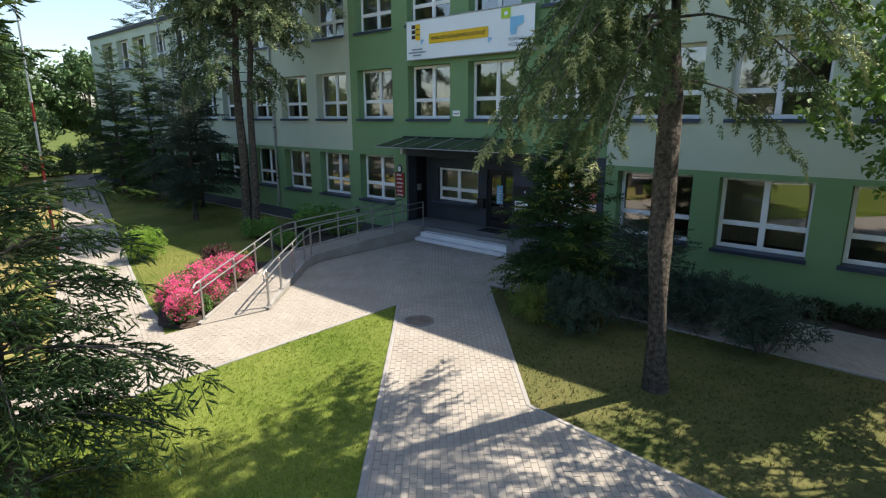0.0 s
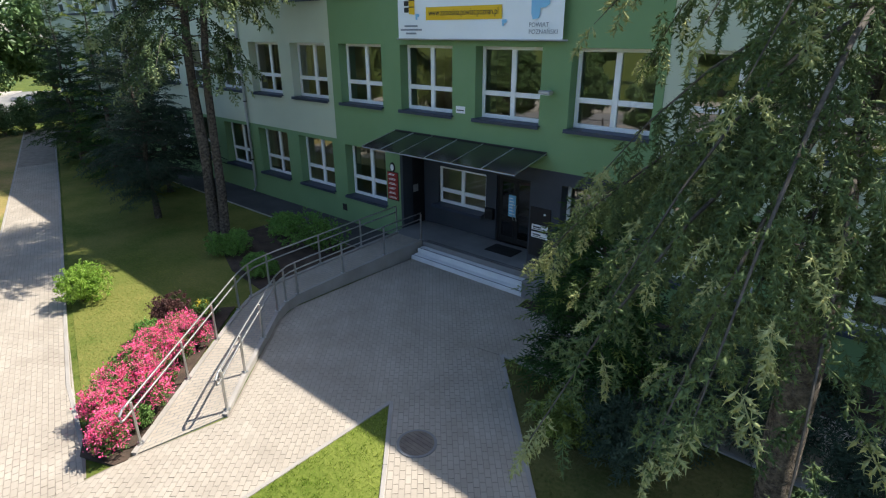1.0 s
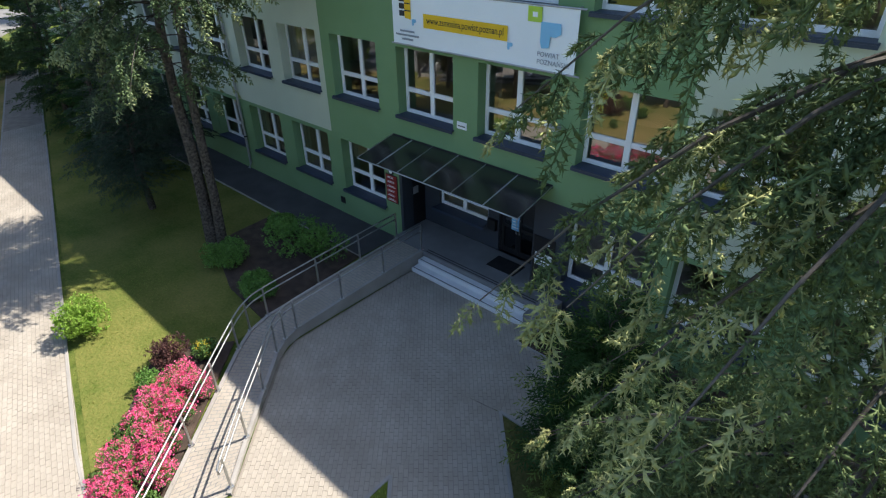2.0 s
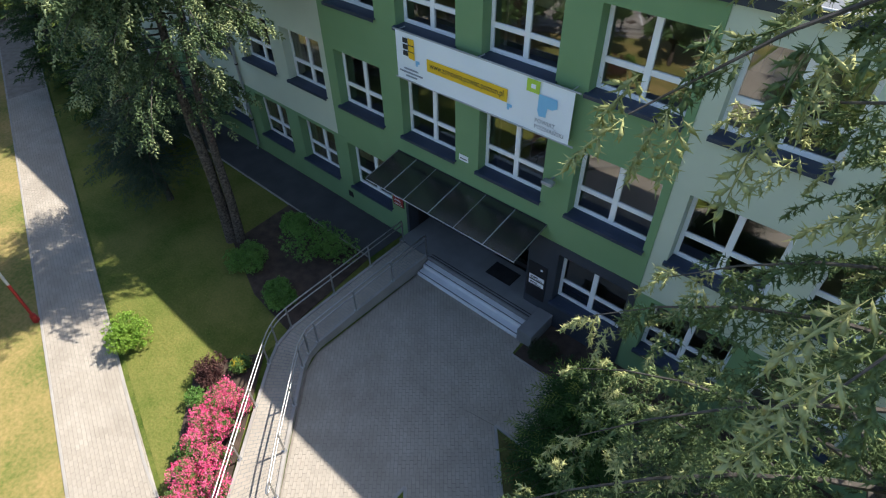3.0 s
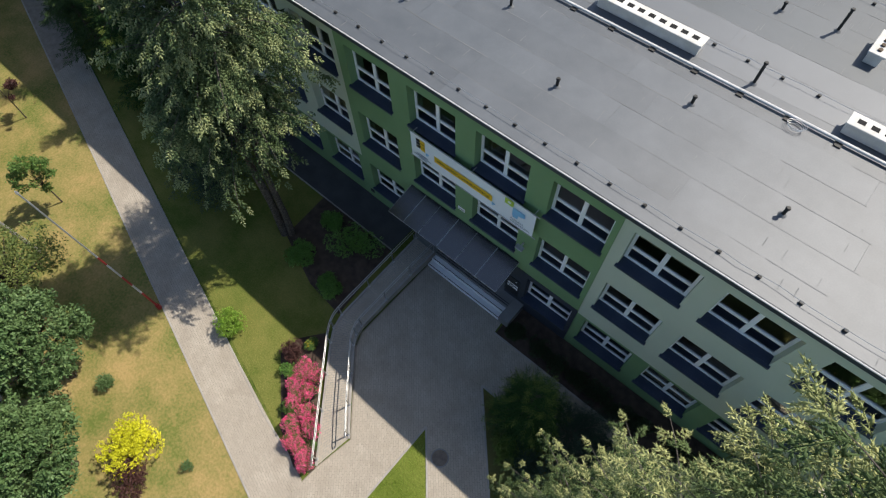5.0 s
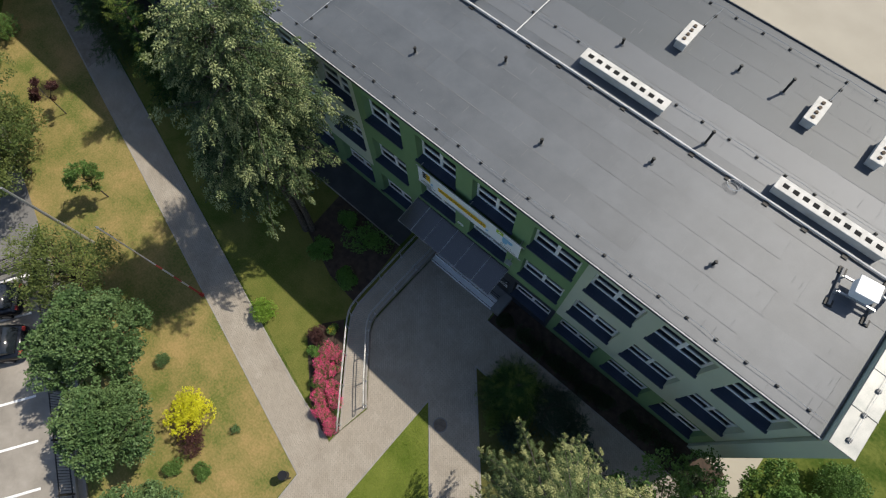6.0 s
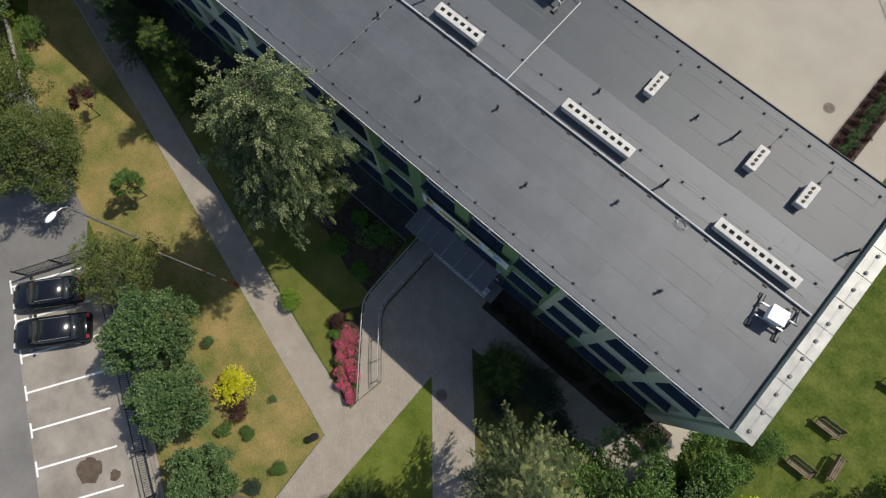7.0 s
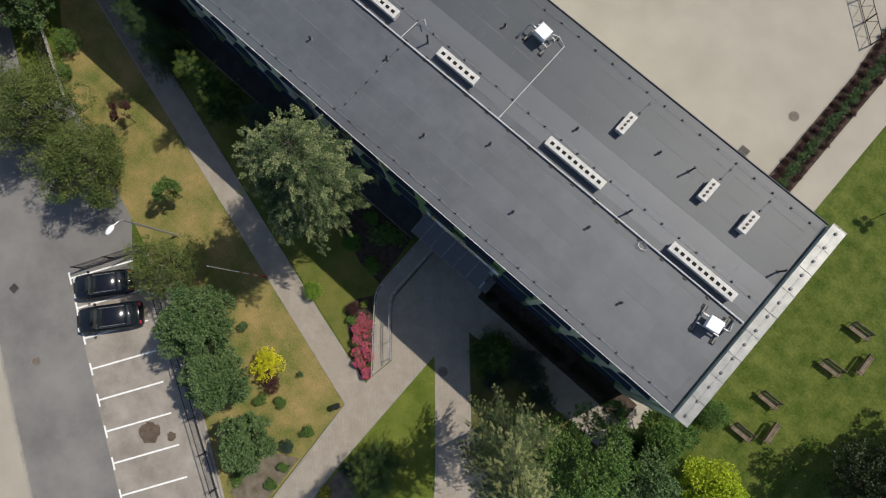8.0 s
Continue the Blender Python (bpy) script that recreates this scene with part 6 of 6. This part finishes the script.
def car(at, rz, label, long=4.5, wide=1.8, tall=1.45, estate=True):
    """A parked car: lofted body and cabin, glazing, wheels, lamps."""
    t = thing("car", (*at, 0.02), label, "car", "parked cars", rz=rz)
    L, Wd = long / 2, wide / 2

    def loft(sections, name, material, parent, lb=""):
        b = bmesh.new()
        rings = []
        for x, w, z0, z1, r in sections:
            rings.append([b.verts.new((x, y, z)) for y, z in ((-w + r, z0), (w - r, z0), (w, z0 + r), (w, z1 - r), (w - r * 1.2, z1), (-w + r * 1.2, z1), (-w, z1 - r), (-w, z0 + r))])
        for p, q in zip(rings, rings[1:]):
            for i in range(8):
                b.faces.new((p[i], q[i], q[(i + 1) % 8], p[(i + 1) % 8]))
        b.faces.new(rings[0]), b.faces.new(rings[-1][::-1])
        bmesh.ops.recalc_face_normals(b, faces=b.faces[:])
        return part(name, b, material, parent, lb, True)
    loft([(-L, Wd * 0.80, 0.38, 0.72, 0.08), (-L + 0.15, Wd * 0.93, 0.25, 0.88, 0.1), (-L * 0.6, Wd, 0.2, 0.95, 0.12), (0, Wd, 0.2, 0.93, 0.12), (L * 0.45, Wd, 0.2, 0.92, 0.12), (L * 0.85, Wd * 0.95, 0.22, 0.80, 0.12), (L, Wd * 0.78, 0.35, 0.66, 0.08)], "body", M_CAR, t)
    back = -L + (0.25 if estate else 0.6)
    loft([(back, Wd * 0.72, 0.86, 0.98, 0.03), (back + 0.45, Wd * 0.80, 0.88, tall - 0.08, 0.1), (-0.2, Wd * 0.82, 0.88, tall, 0.1), (0.35, Wd * 0.80, 0.88, tall - 0.06, 0.1), (L * 0.52, Wd * 0.74, 0.86, 0.97, 0.03)], "cabin", M_SMOKEG, t, "dark tinted glazing")
    loft([(back + 0.42, Wd * 0.70, tall - 0.10, tall - 0.055, 0.01), (-0.2, Wd * 0.74, tall - 0.02, tall + 0.02, 0.01), (0.38, Wd * 0.70, tall - 0.10, tall - 0.045, 0.01)], "roof", M_CAR, t)
    for sx in (-L * 0.58, L * 0.62):
        for sy in (-1, 1):
            m = Matrix.Translation((sx, sy * (Wd - 0.1), 0.31)) @ Matrix.Rotation(radians(90), 4, "X")
            b = bmesh.new()
            bmesh.ops.create_cone(b, cap_ends=True, segments=20, radius1=0.31, radius2=0.31, depth=0.21, matrix=m)
            w = part("wheel", b, M_TYRE, t)
            b = bmesh.new()
            bmesh.ops.create_cone(b, cap_ends=True, segments=14, radius1=0.2, radius2=0.18, depth=0.225, matrix=m)
            part("rim", b, M_GALV, w)
    for sy in (-1, 1):
        part("headlight", box(bmesh.new(), (L - 0.22, sy * Wd * 0.62 - 0.16, 0.58), (L - 0.01, sy * Wd * 0.62 + 0.16, 0.70), 0.03), M_WHITE, t, "clear headlight")
        part("tail_light", box(bmesh.new(), (-L + 0.01, sy * Wd * 0.68 - 0.12, 0.62), (-L + 0.14, sy * Wd * 0.68 + 0.12, 0.84), 0.02), M_RED, t, "red tail light")
        part("mirror", box(bmesh.new(), (0.72, sy * (Wd + 0.09) - 0.09, 0.92), (0.88, sy * (Wd + 0.09) + 0.09, 1.04), 0.03), M_CAR, t)
        part("roof_rail", tube(bmesh.new(), [(back + 0.5, sy * Wd * 0.68, tall), (0.2, sy * Wd * 0.7, tall + 0.02)], 0.018, 6), M_GALV, t)
    part("number_plate", box(bmesh.new(), (L - 0.02, -0.26, 0.40), (L + 0.005, 0.26, 0.51)), M_WHITE, t)


M_SMOKEG = mat("tinted_car_glass", (0.012, 0.016, 0.02), (0.018, 0.022, 0.028), 0.5, 4, 0.06, 0, 0.0, 0.8)
car(along(-1.38, 0.53), math.degrees(math.atan2(STALL.y, STALL.x)) - 8 + 180, "black estate car parked in a marked bay", 4.6, 1.82, 1.48)
car(along(-2.45, 0.55), math.degrees(math.atan2(STALL.y, STALL.x)) - 8 + 180, "dark blue-black hatchback parked in a marked bay", 4.2, 1.76, 1.46)

# low lattice fence at the yard's far corner
t = thing("lattice_fence", (0, 0, 0), "low grey-green steel fence with diagonal lattice bracing", "fence")
P0, P1 = Vector((8.6, 34.6, 0)), Vector((12.75, 31.15, 0))
for f in np.linspace(0, 1, 4):
    p = P0.lerp(P1, float(f))
    part("post", box(bmesh.new(), (p.x - 0.04, p.y - 0.04, 0), (p.x + 0.04, p.y + 0.04, 1.25)), M_IRON, t)
for z in (0.1, 1.2):
    part("rail", tube(bmesh.new(), [(P0.x, P0.y, z), (P1.x, P1.y, z)], 0.03, 6), M_IRON, t)
for i in range(9):
    a, c = P0.lerp(P1, i / 9), P0.lerp(P1, (i + 1) / 9)
    part("brace", tube(bmesh.new(), [(a.x, a.y, (0.1, 1.2)[i % 2]), (c.x, c.y, (1.2, 0.1)[i % 2])], 0.02, 5), M_IRON, t)

# ---------------------------------------------------------------- paving blocks
def clip(poly, region):
    """Sutherland-Hodgman clip of poly to a convex, counter-clockwise region."""
    for (ax, ay), (bx, by) in zip(region, region[1:] + region[:1]):
        out = []
        for i, (px, py) in enumerate(poly):
            qx, qy = poly[(i + 1) % len(poly)]
            sp = (bx - ax) * (py - ay) - (by - ay) * (px - ax)
            sq = (bx - ax) * (qy - ay) - (by - ay) * (qx - ax)
            if sp >= 0:
                out.append((px, py))
            if (sp >= 0) != (sq >= 0):
                u = sp / (sp - sq)
                out.append((px + u * (qx - px), py + u * (qy - py)))
        poly = out
        if len(poly) < 3:
            return []
    return poly


def ccw(r):
    a = sum(p[0] * q[1] - q[0] * p[1] for p, q in zip(r, r[1:] + r[:1]))
    return list(r) if a > 0 else list(r)[::-1]


def paving(parent_name, regions, angle, lw, sw, z, material, single, near, gap=0.004, bond=0.5, seed=1):
    """Blocks lw x sw in running bond, cut at the region's rim. Those near the point 'near' are objects of their own."""
    rng = random.Random(seed)
    ca, sa = math.cos(radians(angle)), math.sin(radians(angle))
    full, cut = [], []
    for region in regions:
        region = ccw(region)
        us = [x * ca + y * sa for x, y in region]
        vs = [-x * sa + y * ca for x, y in region]
        rx, ry = np.array([p[0] for p in region]), np.array([p[1] for p in region])
        for r in range(math.floor(min(vs) / sw), math.ceil(max(vs) / sw)):
            for c in range(math.floor(min(us) / lw) - 1, math.ceil(max(us) / lw) + 1):
                u, v = (c + bond * (r % 2)) * lw, r * sw
                q = [(u + gap, v + gap), (u + lw - gap, v + gap), (u + lw - gap, v + sw - gap), (u + gap, v + sw - gap)]
                q = [(a * ca - b_ * sa, a * sa + b_ * ca) for a, b_ in q]
                ok = [all((bx - ax) * (py - ay) - (by - ay) * (px - ax) >= 0 for (ax, ay), (bx, by) in zip(region, region[1:] + region[:1])) for px, py in q]
                if all(ok):
                    full.append(q)
                elif any(ok) or inside(region, np.array([sum(p[0] for p in q) / 4]), np.array([sum(p[1] for p in q) / 4]))[0]:
                    k = clip(q, region)
                    if len(k) >= 3:
                        cut.append(k)
    full.sort(key=lambda q: (q[0][0] - near[0]) ** 2 + (q[0][1] - near[1]) ** 2)
    parent = bpy.data.objects[parent_name]
    b = bmesh.new()
    prism(b, [(-lw / 2 + gap, -sw / 2 + gap), (lw / 2 - gap, -sw / 2 + gap), (lw / 2 - gap, sw / 2 - gap), (-lw / 2 + gap, sw / 2 - gap)], 0, 0.018)
    bmesh.ops.bevel(b, geom=[e for e in b.edges if all(v.co.z > 0.01 for v in e.verts)], offset=0.004, segments=1, affect="EDGES")
    me = bpy.data.meshes.new("paving_block")
    b.to_mesh(me), b.free()
    me.materials.append(single)
    for q in full[:260]:
        ob = new("paving_block", me)
        ob.parent = parent
        cx, cy = sum(p[0] for p in q) / 4, sum(p[1] for p in q) / 4
        ob.matrix_basis = pose(cx, cy, z - 0.018 + rng.uniform(-0.0015, 0.0015), rng.uniform(-0.3, 0.3), rng.uniform(-0.3, 0.3), angle)
    verts, faces = [], []
    for q in full[260:]:
        zt, k = z + rng.uniform(-0.002, 0.002), len(verts)
        cx, cy = sum(p[0] for p in q) / 4, sum(p[1] for p in q) / 4
        verts += [(x, y, z - 0.018) for x, y in q] + [(cx + (x - cx) * 0.988, cy + (y - cy) * 0.976, zt) for x, y in q]
        faces += [(k + 4, k + 5, k + 6, k + 7)] + [(k + i, k + (i + 1) % 4, k + 4 + (i + 1) % 4, k + 4 + i) for i in range(4)]
    ob = array_mesh("paving_blocks", verts, faces, material, parent)
    tagged(ob, kind="stuff")
    b = bmesh.new()
    for k in cut:
        try:
            b.faces.new([b.verts.new((x, y, z)) for x, y in k])
        except ValueError:
            pass
    tagged(part("cut_blocks", b, material, parent), kind="stuff")


paving("path", [[(-26, -5.93), (-19.25, -7.75), (-19.2, -5.85), (-26, -3.98)], [(-19.25, -7.75), (-6.9, -11.12), (-6.95, -9.23), (-19.2, -5.85)], [(-6.9, -11.12), (1.40, -13.38), (1.46, -11.40), (-6.95, -9.23)]], -15.3, 0.2, 0.1, 0.028, M_PAVER, M_PAVER1, (-2, -12), seed=2)
paving("pavement", [[(-1.05, -1.18), (-1.05, -5.55), (3.74, -6.68), (3.53, -4.07), (3.30, -1.18)], [(3.53, -4.07), (4.40, -3.92), (3.58, -1.79), (3.35, -1.79)], [(-1.05, -5.55), (-0.74, -6.2), (1.78, -9.03), (3.74, -9.03), (3.74, -6.68)], [(1.78, -9.03), (1.5, -10.75), (3.74, -10.75), (3.74, -9.03)],
                    [(1.5, -10.75), (1.40, -13.38), (1.68, -17.5), (3.78, -17.5), (3.74, -10.75)], [(1.68, -17.5), (1.95, -21.3), (2.1, -24), (4.35, -24), (3.78, -17.5)],
                    [(4.40, -3.90), (16.5, -3.9), (16.5, -1.79), (3.58, -1.79)]], -48, 0.2, 0.1, 0.028, M_PAVER, M_PAVER1, (2.2, -8.5), seed=3)
paving("path.001", [[(3.74, -6.68), (3.53, -4.07), (4.42, -3.93), (8.9, -8.78), (8.57, -12.0)], [(8.57, -12.0), (8.9, -8.78), (14.5, -9.4), (14.5, -12.2), (12.6, -13.4)], [(8.57, -12.0), (12.6, -13.4), (15.2, -16.2), (13.1, -17.5)], [(14.5, -9.4), (22, -10.2), (22, -12.85), (14.5, -12.2)]], -47.5, 0.2, 0.1, 0.026, M_PAVER, M_PAVER1, (8.5, -10.3), seed=4)

# ---------------------------------------------------------------- grass blades on the near lawns
def blades(regions, n, label, material, seed, height=0.05):
    rng = np.random.default_rng(seed)
    pts = []
    for poly in regions:
        xs, ys = [p[0] for p in poly], [p[1] for p in poly]
        k = int(n * (max(xs) - min(xs)) * (max(ys) - min(ys)))
        x, y = rng.uniform(min(xs), max(xs), k), rng.uniform(min(ys), max(ys), k)
        ok = inside(poly, x, y)
        pts.append(np.stack([x[ok], y[ok], np.full(ok.sum(), 0.005)], 1))
    p = np.concatenate(pts)
    tv = np.array([(-0.09, 0, 0), (0.09, 0, 0), (0.25, 0.12, 1.0), (-0.2, 0.1, 0), (0.0, -0.1, 0), (-0.45, -0.2, 0.85), (0.05, 0.15, 0), (0.2, 0.05, 0), (0.3, 0.5, 0.8)])
    tf = np.array([(0, 1, 2), (3, 4, 5), (6, 7, 8)])
    a = rng.uniform(0, math.tau, len(p))
    rot = np.zeros((len(p), 3, 3))
    rot[:, 0, 0], rot[:, 0, 1], rot[:, 1, 0], rot[:, 1, 1], rot[:, 2, 2] = np.cos(a), -np.sin(a), np.sin(a), np.cos(a), 1
    ob = stamp("grass", tv, tf, p, rot, height * rng.uniform(0.5, 1.4, len(p)), material)
    tagged(ob, label, "grass", kind="stuff")


blades([[(3.78, -6.75), (4.9, -8.0), (8.5, -12.0), (12.5, -17.3), (3.8, -17.3)]], 460, "short green lawn grass", M_BLADE, 1)
blades([[(4.5, -4.0), (8.9, -8.7), (10.54, -8.9), (16, -9.4), (16, -3.95)]], 220, "patchy grass under the tall conifer, coloured dark as in its shade", M_BLADE3, 3)
blades([[(-8.5, -9.0), (-7, -9.1), (-1.77, -10.6), (0.3, -11.0), (-0.6, -10.5), (-2.4, -9.4), (-2.9, -8.2), (-2.4, -6.4), (-8.5, -6.4)]], 260, "short sunlit lawn grass beside the path", M_BLADE2, 2, 0.032)
